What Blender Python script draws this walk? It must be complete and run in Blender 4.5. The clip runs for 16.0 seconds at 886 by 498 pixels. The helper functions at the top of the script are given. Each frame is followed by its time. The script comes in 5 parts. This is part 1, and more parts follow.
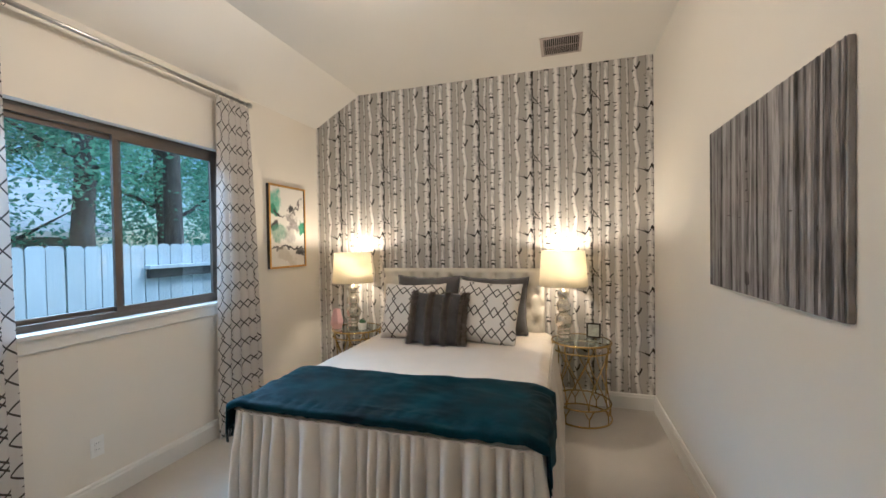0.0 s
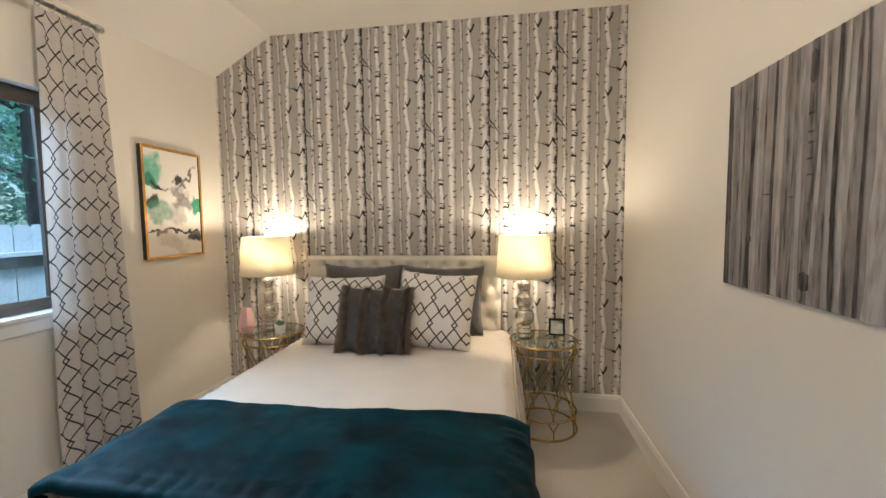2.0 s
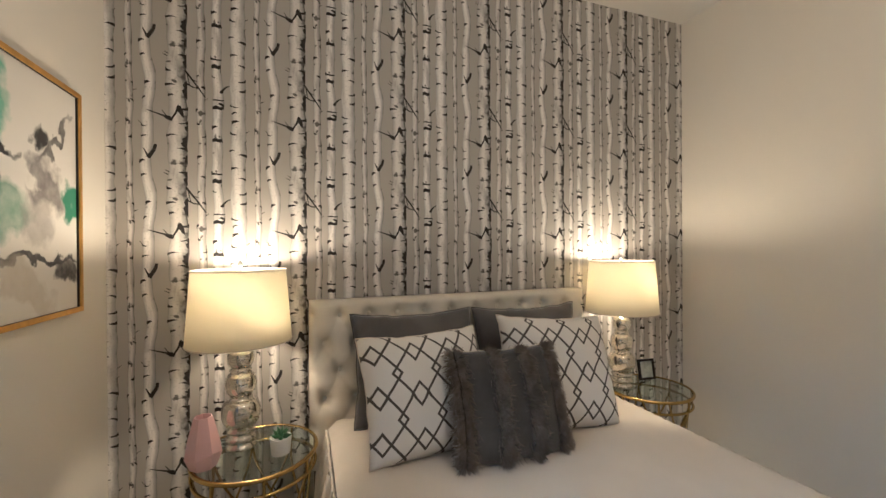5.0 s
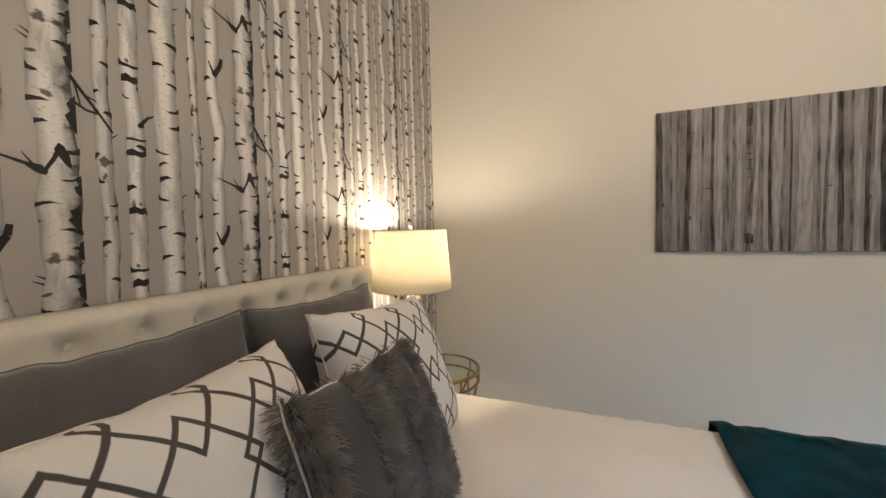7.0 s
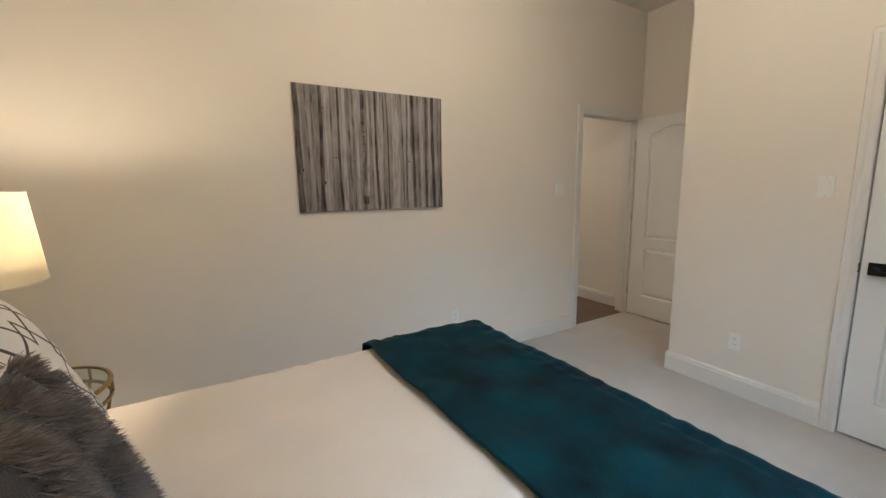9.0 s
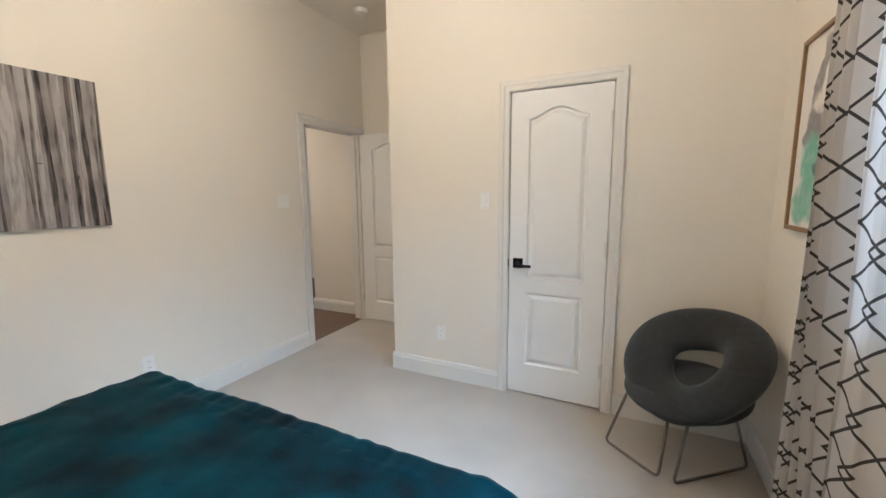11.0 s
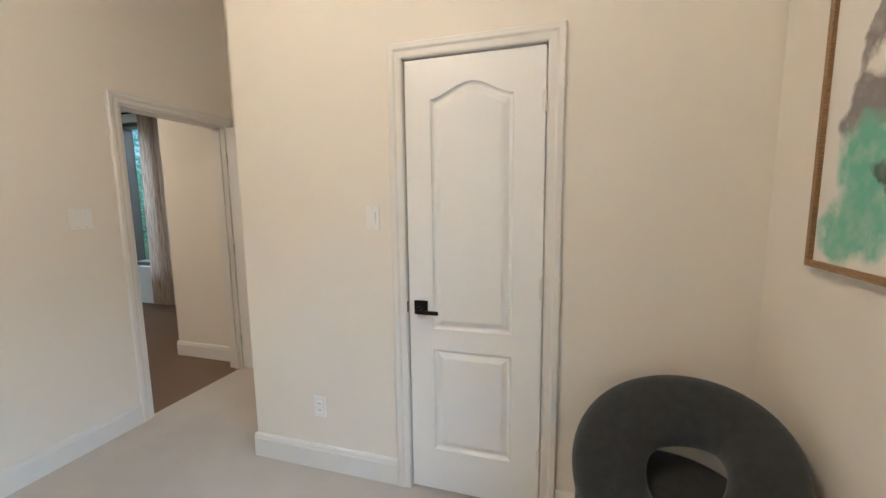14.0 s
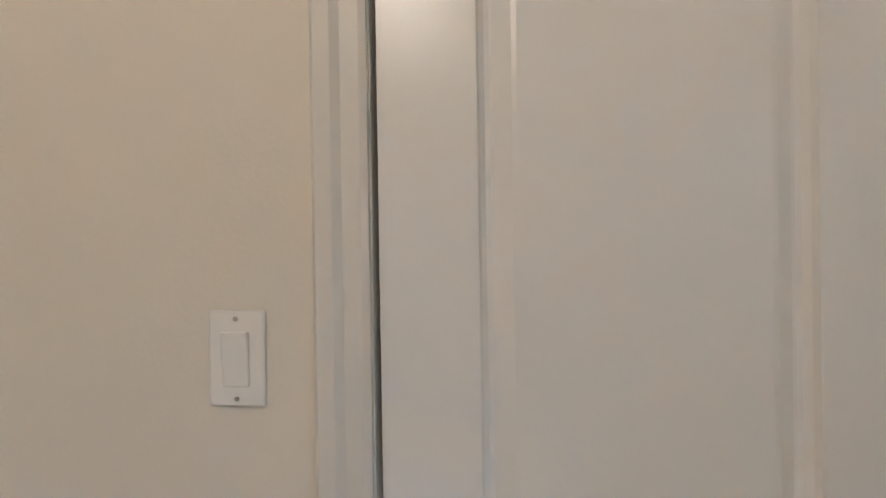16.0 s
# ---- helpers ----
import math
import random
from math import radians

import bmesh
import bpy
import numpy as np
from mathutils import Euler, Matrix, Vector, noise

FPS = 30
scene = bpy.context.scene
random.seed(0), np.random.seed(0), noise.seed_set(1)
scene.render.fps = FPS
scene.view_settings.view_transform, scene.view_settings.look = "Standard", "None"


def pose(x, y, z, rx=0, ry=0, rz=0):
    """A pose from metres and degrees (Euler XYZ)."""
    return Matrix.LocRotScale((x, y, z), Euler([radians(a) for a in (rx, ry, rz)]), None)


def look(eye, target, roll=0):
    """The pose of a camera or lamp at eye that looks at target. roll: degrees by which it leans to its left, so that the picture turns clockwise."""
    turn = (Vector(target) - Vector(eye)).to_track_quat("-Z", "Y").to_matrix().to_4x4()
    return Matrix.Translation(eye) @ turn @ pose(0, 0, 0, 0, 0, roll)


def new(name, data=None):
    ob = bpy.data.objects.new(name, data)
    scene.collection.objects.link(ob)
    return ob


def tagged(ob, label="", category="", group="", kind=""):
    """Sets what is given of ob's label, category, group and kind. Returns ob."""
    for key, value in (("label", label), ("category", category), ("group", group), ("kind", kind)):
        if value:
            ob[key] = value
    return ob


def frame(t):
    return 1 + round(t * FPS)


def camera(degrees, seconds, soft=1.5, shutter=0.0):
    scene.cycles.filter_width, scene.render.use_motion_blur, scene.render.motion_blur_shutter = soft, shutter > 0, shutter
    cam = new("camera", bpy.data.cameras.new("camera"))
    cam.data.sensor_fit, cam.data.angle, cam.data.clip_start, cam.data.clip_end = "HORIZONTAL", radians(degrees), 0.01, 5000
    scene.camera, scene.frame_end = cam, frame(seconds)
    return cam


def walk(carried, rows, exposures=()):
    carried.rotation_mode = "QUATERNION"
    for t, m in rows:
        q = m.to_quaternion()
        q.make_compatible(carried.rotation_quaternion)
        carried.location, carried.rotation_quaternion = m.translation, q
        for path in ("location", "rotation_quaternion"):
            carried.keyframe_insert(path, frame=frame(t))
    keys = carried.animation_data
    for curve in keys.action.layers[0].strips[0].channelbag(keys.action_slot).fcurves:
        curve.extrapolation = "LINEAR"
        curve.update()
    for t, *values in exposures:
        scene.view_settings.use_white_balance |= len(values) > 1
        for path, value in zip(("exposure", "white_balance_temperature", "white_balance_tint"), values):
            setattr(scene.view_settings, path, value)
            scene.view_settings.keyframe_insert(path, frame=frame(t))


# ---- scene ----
cam = camera(97.1, 16.0)
PATH = [
    (0, (0.054, -0.186, 1.48), (-0.533, 1.726, 1.448), -0.9),
    (0.5, (0.057, -0.17, 1.435), (-0.449, 1.762, 1.33), -0.9),
    (1, (0.065, -0.036, 1.437), (-0.342, 1.915, 1.27), -0.9),
    (1.5, (0.044, 0.226, 1.467), (-0.292, 2.19, 1.293), -0.9),
    (2, (-0.114, 0.426, 1.508), (-0.407, 2.399, 1.364), -0.7),
    (2.5, (-0.44, 0.548, 1.551), (-0.683, 2.531, 1.453), -0.6),
    (3, (-0.658, 0.683, 1.561), (-0.802, 2.677, 1.506), -0.7),
    (3.2, (-0.762, 0.752, 1.565), (-0.84, 2.749, 1.514), -0.6),
    (5.3, (-1.806, 1.637, 1.456), (-0.994, 3.465, 1.452), -0.6),
    (5.5, (-1.835, 1.741, 1.439), (-0.916, 3.517, 1.426), -0.7),
    (6, (-1.879, 1.993, 1.432), (-0.624, 3.55, 1.402), -0.9),
    (6.5, (-1.777, 2.25, 1.404), (-0.193, 3.469, 1.34), -1.0),
    (7, (-1.733, 2.408, 1.387), (0.107, 3.187, 1.296), -1.3),
    (7.5, (-1.726, 2.49, 1.374), (0.241, 2.825, 1.234), -1.3),
    (8, (-1.692, 2.561, 1.351), (0.292, 2.414, 1.143), -1.5),
    (8.5, (-1.703, 2.609, 1.36), (0.18, 1.989, 1.089), -1.2),
    (9, (-1.769, 2.62, 1.382), (-0.059, 1.629, 1.074), -1.0),
    (9.5, (-1.841, 2.579, 1.383), (-0.359, 1.275, 1.062), -0.9),
    (10, (-1.879, 2.496, 1.395), (-0.623, 0.973, 1.073), -0.8),
    (10.2, (-1.87, 2.442, 1.394), (-0.708, 0.845, 1.076), -0.7),
    (12.3, (-1.924, 2.124, 1.419), (-1.261, 0.254, 1.172), -0.7),
    (12.5, (-1.935, 2.054, 1.417), (-1.279, 0.181, 1.167), -0.7),
    (13, (-1.955, 1.926, 1.422), (-1.347, 0.038, 1.167), -0.7),
    (13.5, (-1.938, 1.749, 1.4), (-1.351, -0.146, 1.145), -0.7),
    (14, (-1.819, 1.437, 1.437), (-1.243, -0.462, 1.187), -0.7),
    (14.5, (-1.693, 1.048, 1.45), (-1.131, -0.858, 1.219), -0.7),
    (15, (-1.527, 0.674, 1.501), (-0.958, -1.234, 1.31), -0.7),
    (15.5, (-1.352, 0.4, 1.515), (-0.895, -1.542, 1.382), -0.6),
    (15.8, (-1.286, 0.277, 1.484), (-1.013, -1.704, 1.446), -0.9),
    (16, (-1.255, 0.199, 1.484), (-1.067, -1.792, 1.475), -0.9),
]
EXPOSURES = [(0.0, -0.05, 5050, 4), (2.5, 0.0, 5300, 4), (3.1, -0.2, 5300, 7), (5.5, -0.42, 5200, 4), (7.0, -0.1, 5250, 4), (8.0, -0.02, 5250, 4), (9.0, -0.1, 5400, 4), (10.2, 0.3, 5200, 4), (12.5, 0.43, 5130, 4), (13.5, 0.36, 5200, 4), (14.5, 0.32, 5400, 4), (15.2, 0.1, 5450, 5), (16.0, -0.28, 5350, 7)]
walk(cam, [(t, look(eye, target, roll)) for t, eye, target, roll in PATH], EXPOSURES)

# ---- world, sun and lamps ----
XW, XE, YN, YS = -2.535, 0.803, 3.552, -0.25      # inner faces of the bedroom
XC, YA = -0.192, -1.255                           # alcove: closet corner and south wall
EAVE, CEIL, XSLOPE = 2.748, 3.056, -2.004
WT = 0.13                                         # wall thickness

world = bpy.data.worlds.new("sky")
scene.world = world
world.use_nodes = True
wn = world.node_tree
bg = wn.nodes["Background"]
sky = wn.nodes.new("ShaderNodeTexSky")
sky.sky_type = "NISHITA"
sky.sun_disc = False
sky.sun_elevation, sky.sun_rotation = radians(56), radians(48)
wn.links.new(sky.outputs[0], bg.inputs[0])
bg.inputs[1].default_value = 0.15

sun_data = bpy.data.lights.new("sun", "SUN")
sun_data.energy, sun_data.angle, sun_data.color = 5.0, radians(20), (0.97, 0.98, 1.0)
sun_ob = new("sun", sun_data)
sun_ob.matrix_world = look((4, 14, 22), (-7, 4, 0))


def lamp_light(name, place, watts, radius, color):
    d = bpy.data.lights.new(name, "POINT")
    d.energy, d.shadow_soft_size, d.color = watts, radius, color
    o = new(name, d)
    o.location = place
    return o


WARM = (1.0, 0.72, 0.45)
LAMP_R, LAMP_L = (0.052, 3.340), (-1.99, 3.338)
lamp_light("bulb_light", (*LAMP_R, 1.352), 24, 0.045, WARM)
lamp_light("bulb_light", (*LAMP_L, 1.352), 24, 0.045, WARM)
# flush ceiling light in the middle of the room
lamp_light("ceiling_light_glow", (-0.86, 1.35, 2.84), 45, 0.09, (1.0, 0.735, 0.50))
# unseen fill lamp, added to brighten the hall
hall_data = bpy.data.lights.new("hall_fill_lamp", "AREA")
hall_data.shape, hall_data.size, hall_data.energy, hall_data.color = "DISK", 0.26, 18, (1.0, 0.73, 0.50)
hall_ob = new("hall_fill_lamp", hall_data)
hall_ob.location = (2.3, -0.35, 2.685)
# daylight of the window's opening
win_data = bpy.data.lights.new("window_daylight", "AREA")
win_data.shape, win_data.size, win_data.size_y, win_data.energy, win_data.color = "RECTANGLE", 2.2, 1.5, 270, (0.66, 0.82, 1.0)
win_ob = new("window_daylight", win_data)
win_ob.matrix_world = look((-4.25, 1.95, 3.42), (-1.2, 1.25, 1.55))
far_data = bpy.data.lights.new("hall_window_daylight", "AREA")
far_data.shape, far_data.size, far_data.size_y, far_data.energy, far_data.color = "RECTANGLE", 2.6, 1.6, 210, (0.85, 0.92, 1.0)
far_ob = new("hall_window_daylight", far_data)
far_ob.matrix_world = look((4.6, -3.75, 3.5), (3.9, -1.6, 0.6))


# ---- materials ----
def mat(name, color, rough=0.6, metal=0.0, var=0.06, scale=6.0, bump=0.0, bscale=60.0, sheen=0.0, color2=None, spec=0.5, detail=4.0, stretch=(1, 1, 1)):
    """A material with two scales of colour variation and a fine relief."""
    m = bpy.data.materials.new(name)
    m.use_nodes = True
    nt = m.node_tree
    b = nt.nodes["Principled BSDF"]
    tc = nt.nodes.new("ShaderNodeTexCoord")
    mp = nt.nodes.new("ShaderNodeMapping")
    mp.inputs["Scale"].default_value = stretch
    nt.links.new(tc.outputs["Object"], mp.inputs[0])
    n1 = nt.nodes.new("ShaderNodeTexNoise")
    n1.inputs["Scale"].default_value, n1.inputs["Detail"].default_value = scale, detail
    nt.links.new(mp.outputs[0], n1.inputs["Vector"])
    n2 = nt.nodes.new("ShaderNodeTexNoise")
    n2.inputs["Scale"].default_value, n2.inputs["Detail"].default_value = bscale, 3.0
    nt.links.new(mp.outputs[0], n2.inputs["Vector"])
    c2 = color2 or tuple(max(0.0, c * (1 - 2.2 * var)) for c in color)
    ramp = nt.nodes.new("ShaderNodeValToRGB")
    ramp.color_ramp.elements[0].position, ramp.color_ramp.elements[1].position = 0.32, 0.68
    ramp.color_ramp.elements[0].color, ramp.color_ramp.elements[1].color = (*c2, 1), (*color, 1)
    mixf = nt.nodes.new("ShaderNodeMath")
    mixf.operation = "MULTIPLY_ADD"
    mixf.inputs[1].default_value, mixf.inputs[2].default_value = 0.3, -0.15
    nt.links.new(n2.outputs["Fac"], mixf.inputs[0])
    add = nt.nodes.new("ShaderNodeMath")
    nt.links.new(n1.outputs["Fac"], add.inputs[0])
    nt.links.new(mixf.outputs[0], add.inputs[1])
    nt.links.new(add.outputs[0], ramp.inputs[0])
    nt.links.new(ramp.outputs[0], b.inputs["Base Color"])
    b.inputs["Roughness"].default_value, b.inputs["Metallic"].default_value = rough, metal
    b.inputs["Specular IOR Level"].default_value = spec
    if sheen:
        b.inputs["Sheen Weight"].default_value, b.inputs["Sheen Roughness"].default_value = sheen, 0.4
    if bump:
        bp = nt.nodes.new("ShaderNodeBump")
        bp.inputs["Strength"].default_value, bp.inputs["Distance"].default_value = bump, 0.004
        nt.links.new(n2.outputs["Fac"], bp.inputs["Height"])
        nt.links.new(bp.outputs[0], b.inputs["Normal"])
    return m


def glass_mat(name, color, rough=0.0, ior=1.45):
    m = bpy.data.materials.new(name)
    m.use_nodes = True
    b = m.node_tree.nodes["Principled BSDF"]
    b.inputs["Base Color"].default_value = (*color, 1)
    b.inputs["Roughness"].default_value, b.inputs["IOR"].default_value = rough, ior
    b.inputs["Transmission Weight"].default_value = 1.0
    return m


def emit_mat(name, color, strength):
    m = bpy.data.materials.new(name)
    m.use_nodes = True
    b = m.node_tree.nodes["Principled BSDF"]
    b.inputs["Base Color"].default_value = (*color, 1)
    b.inputs["Emission Color"].default_value = (*color, 1)
    b.inputs["Emission Strength"].default_value = strength
    return m


WALL = mat("wall_paint", (0.76, 0.715, 0.635), 0.62, var=0.012, scale=1.6, bump=0.10, bscale=170, spec=0.3)
CEILP = mat("ceiling_paint", (0.80, 0.765, 0.70), 0.8, var=0.012, scale=1.4, bump=0.15, bscale=130, spec=0.2)
TRIM = mat("trim_paint", (0.725, 0.705, 0.665), 0.4, var=0.012, scale=3, bump=0.03, bscale=60)
DOORP = mat("door_paint", (0.81, 0.805, 0.79), 0.3, var=0.012, scale=3, bump=0.03, bscale=40)
# the carpet's tone variation paints in the sheen of its vacuum marks
CARPET = mat("carpet", (0.52, 0.475, 0.415), 0.95, var=0.07, scale=2.2, bump=0.9, bscale=420, sheen=0.3, spec=0.1)
HALLC = mat("hall_carpet", (0.165, 0.103, 0.062), 0.9, var=0.07, scale=3, bump=0.7, bscale=300, sheen=0.2, spec=0.1)
PLASTIC = mat("white_plastic", (0.80, 0.79, 0.76), 0.35, var=0.01, scale=10)
BLACKM = mat("black_metal", (0.014, 0.013, 0.013), 0.38, 0.6, var=0.1, scale=30)
STEEL = mat("steel", (0.55, 0.54, 0.52), 0.28, 1.0, var=0.05, scale=20)
BRASS = mat("brass", (0.52, 0.365, 0.135), 0.25, 1.0, var=0.08, scale=14)
BRONZE = mat("window_frame_bronze", (0.13, 0.105, 0.085), 0.45, 0.3, var=0.06, scale=8)
GLASS = glass_mat("window_glass", (0.84, 0.97, 1.0))
TABLEGLASS = glass_mat("table_glass", (0.82, 0.93, 0.90))
LINEN = mat("cream_spread", (0.68, 0.61, 0.52), 0.85, var=0.03, scale=4, bump=0.35, bscale=260, sheen=0.3, spec=0.2)
# color2 paints the uneven sheen of the brushed nap as dark patches
TEAL = mat("teal_velvet", (0.0008, 0.029, 0.041), 0.6, var=0.0, scale=5, bump=0.15, bscale=160, sheen=0.07, color2=(0.0001, 0.004, 0.007), spec=0.1, detail=3)
TEAL.node_tree.nodes["Principled BSDF"].inputs["Sheen Tint"].default_value = (0.03, 0.36, 0.46, 1)
TUFT = mat("tufted_linen", (0.69, 0.64, 0.545), 0.8, var=0.03, scale=9, bump=0.3, bscale=420, spec=0.2)
GREYF = mat("grey_velvet", (0.125, 0.118, 0.118), 0.8, var=0.12, scale=6, bump=0.3, bscale=200, sheen=0.45, spec=0.2)
FURM = mat("grey_fur", (0.33, 0.27, 0.225), 0.8, var=0.22, scale=25, sheen=0.3, spec=0.3)
FURB = mat("grey_plush", (0.085, 0.08, 0.08), 0.85, var=0.14, scale=14, bump=0.5, bscale=260, sheen=0.35, spec=0.2)
CHAIRF = mat("charcoal_wool", (0.040, 0.043, 0.046), 0.9, var=0.12, scale=30, bump=0.5, bscale=500, sheen=0.25, spec=0.15)
PRINTG = mat("grey_print", (0.13, 0.115, 0.105), 0.85, var=0.1, scale=40, bump=0.2, bscale=300, spec=0.2)
# near-black: headboard legs, and painted shade in the closet, vent and outlet slots
DARKV = mat("dark_void", (0.02, 0.02, 0.02), 0.9, var=0.1)


# ---- mesh helpers ----
def part(name, bm, material, parent=None, label="", smooth=False):
    """Links a bmesh as one mesh object under a thing or a part."""
    me = bpy.data.meshes.new(name)
    bmesh.ops.recalc_face_normals(bm, faces=bm.faces)
    bm.to_mesh(me)
    bm.free()
    for mm in (material if isinstance(material, (list, tuple)) else [material]):
        me.materials.append(mm)
    if smooth:
        me.polygons.foreach_set("use_smooth", [True] * len(me.polygons))
    ob = new(name, me)
    if parent is not None:
        ob.parent = parent
        if parent.type == "EMPTY":
            ob.matrix_parent_inverse = Matrix.Translation(parent.location).inverted() if not parent.get("local") else Matrix()
    if label:
        ob["label"] = label
    return ob


def thing(name, place, label, category, group="", kind=""):
    """An empty at the base of a thing; its parts are given in world places."""
    e = new(name)
    e.empty_display_size = 0.1
    e.location = place
    return tagged(e, label, category, group, kind)


def box(bm, x0, x1, y0, y1, z0, z1, bevel=0.0, seg=2, m=None):
    vs = [bm.verts.new(p) for p in ((x0, y0, z0), (x1, y0, z0), (x1, y1, z0), (x0, y1, z0), (x0, y0, z1), (x1, y0, z1), (x1, y1, z1), (x0, y1, z1))]
    fs = [bm.faces.new([vs[i] for i in f]) for f in ((0, 3, 2, 1), (4, 5, 6, 7), (0, 1, 5, 4), (1, 2, 6, 5), (2, 3, 7, 6), (3, 0, 4, 7))]
    if bevel:
        es = {e for f in fs for e in f.edges}
        r = bmesh.ops.bevel(bm, geom=list(es), offset=bevel, segments=seg, affect="EDGES", profile=0.5)
        vs = list({v for f in r["faces"] for v in f.verts} | {v for v in vs if v.is_valid})
    if m is not None:
        bmesh.ops.transform(bm, matrix=m, verts=vs)
    return vs


def tube(bm, pts, r, seg=8, closed=False):
    """A round bar along a line of points; r may be one radius or one per point."""
    pts = [Vector(p) for p in pts]
    n = len(pts)
    rings = []
    prev = None
    for i, p in enumerate(pts):
        a = pts[i - 1] if (i > 0 or closed) else p
        b = pts[(i + 1) % n] if (i < n - 1 or closed) else p
        d = (b - a).normalized()
        if prev is None:
            side = d.cross(Vector((0, 0, 1)) if abs(d.z) < 0.9 else Vector((1, 0, 0))).normalized()
        else:
            side = (prev - d * prev.dot(d)).normalized()
        prev = side
        up = d.cross(side)
        rad = r[i] if isinstance(r, (list, tuple)) else r
        rings.append([bm.verts.new(p + (side * math.cos(2 * math.pi * k / seg) + up * math.sin(2 * math.pi * k / seg)) * rad) for k in range(seg)])
    for i in range(n if closed else n - 1):
        A, B = rings[i], rings[(i + 1) % n]
        for k in range(seg):
            bm.faces.new((A[k], A[(k + 1) % seg], B[(k + 1) % seg], B[k]))
    if not closed:
        bm.faces.new(rings[0][::-1])
        bm.faces.new(rings[-1])


def lathe(bm, profile, centre, seg=32, cap=True):
    """A turned shape: profile of (radius, height) round an upright axis."""
    cx, cy, cz = centre
    rings = [[bm.verts.new((cx + r * math.cos(2 * math.pi * k / seg), cy + r * math.sin(2 * math.pi * k / seg), cz + z)) for k in range(seg)] for r, z in profile]
    for A, B in zip(rings, rings[1:]):
        for k in range(seg):
            bm.faces.new((A[k], A[(k + 1) % seg], B[(k + 1) % seg], B[k]))
    if cap:
        bm.faces.new(rings[0][::-1])
        bm.faces.new(rings[-1])


def surface(bm, nu, nv, f, wrap_u=False):
    """A grid of points f(u, v), u and v from 0 to 1."""
    g = [[bm.verts.new(f(i / (nu if wrap_u else nu - 1), j / (nv - 1))) for j in range(nv)] for i in range(nu)]
    for i in range(nu if wrap_u else nu - 1):
        for j in range(nv - 1):
            k = (i + 1) % nu
            bm.faces.new((g[i][j], g[k][j], g[k][j + 1], g[i][j + 1]))
    return g


# ---- the large structure ----
def wall(name, boxes, label, material=WALL):
    bm = bmesh.new()
    for b in boxes:
        box(bm, *b)
    return tagged(part(name, bm, material), label, "wall", kind="structure")


WY0, WY1, WZ0, WZ1 = 0.815, 2.315, 1.025, 2.235            # bedroom window opening
DX0, DX1, DZ = -1.756, -1.128, 2.052                     # closet door opening
EY0, EY1, EZ = -1.175, -0.372, 2.048                     # entry opening
TOP = 3.1
wall("wall_north", [(XW - WT, XE + WT, YN, YN + WT, -0.1, TOP)], "cream painted bedroom wall behind the bed")
wall("wall_west", [(XW - WT, XW, YS - WT, WY0, -0.1, EAVE), (XW - WT, XW, WY1, YN, -0.1, EAVE),
                   (XW - WT, XW, WY0, WY1, -0.1, WZ0), (XW - WT, XW, WY0, WY1, WZ1, EAVE)], "cream painted wall with a wide window")
wall("wall_south", [(XW, DX0, YS - WT, YS, -0.1, TOP), (DX1, XC, YS - WT, YS, -0.1, TOP), (DX0, DX1, YS - WT, YS, DZ, TOP)],
     "cream painted closet wall with a white door")
wall("wall_alcove_west", [(XC - WT, XC, YA - WT, YS - WT, -0.1, TOP)], "cream painted side wall of the entry alcove")
wall("wall_alcove_south", [(XC, XE + WT, YA - WT, YA, -0.1, TOP)], "cream painted end wall of the entry alcove")
wall("wall_east", [(XE, XE + WT, EY1, YN, -0.1, TOP), (XE, XE + WT, YA, EY0, -0.1, TOP), (XE, XE + WT, EY0, EY1, EZ, TOP)],
     "cream painted wall with the entry opening")
# hall and the room beyond it
HX, HY = 1.64, -1.27
wall("wall_hall_south", [(XE + WT, HX, HY - 0.12, HY, -0.1, 2.85), (HX - 0.12, HX, -2.65, HY - 0.12, -0.1, 2.85)], "beige painted hall wall")
wall("wall_hall_east", [(3.02, 3.14, -1.46, 1.6, -0.1, 2.85), (3.14, 6.4, -1.46, -1.34, -0.1, 2.85)], "beige painted hall wall end")
wall("wall_hall_north", [(XE + WT, 3.02, 1.6, 1.72, -0.1, 2.85)], "beige painted hall wall")
FX = [(3.48, 4.27), (4.44, 5.23)]
FZ0, FZ1 = 0.54, 2.55
wall("wall_hall_windows", [(1.52, FX[0][0], -2.78, -2.65, -0.1, 2.85), (FX[0][1], FX[1][0], -2.78, -2.65, -0.1, 2.85), (FX[1][1], 6.4, -2.78, -2.65, -0.1, 2.85)]
     + [(a, b, -2.78, -2.65, -0.1, FZ0) for a, b in FX] + [(a, b, -2.78, -2.65, FZ1, 2.85) for a, b in FX], "beige wall with two tall windows", TRIM)
wall("wall_hall_far", [(6.4, 6.52, -2.78, -1.34, -0.1, 2.85)], "beige painted wall of the far room")

bm = bmesh.new()
box(bm, XW - WT, 0.83, YA - WT, YN + WT, -0.1, 0.0)
tagged(part("floor", bm, CARPET), "pale beige cut-pile carpet with vacuum marks", "floor", kind="structure")
bm = bmesh.new()
box(bm, 0.83, 6.52, -2.78, 1.72, -0.1, 0.0)
tagged(part("hall_floor", bm, HALLC), "brown carpet of the hall", "floor", kind="structure")

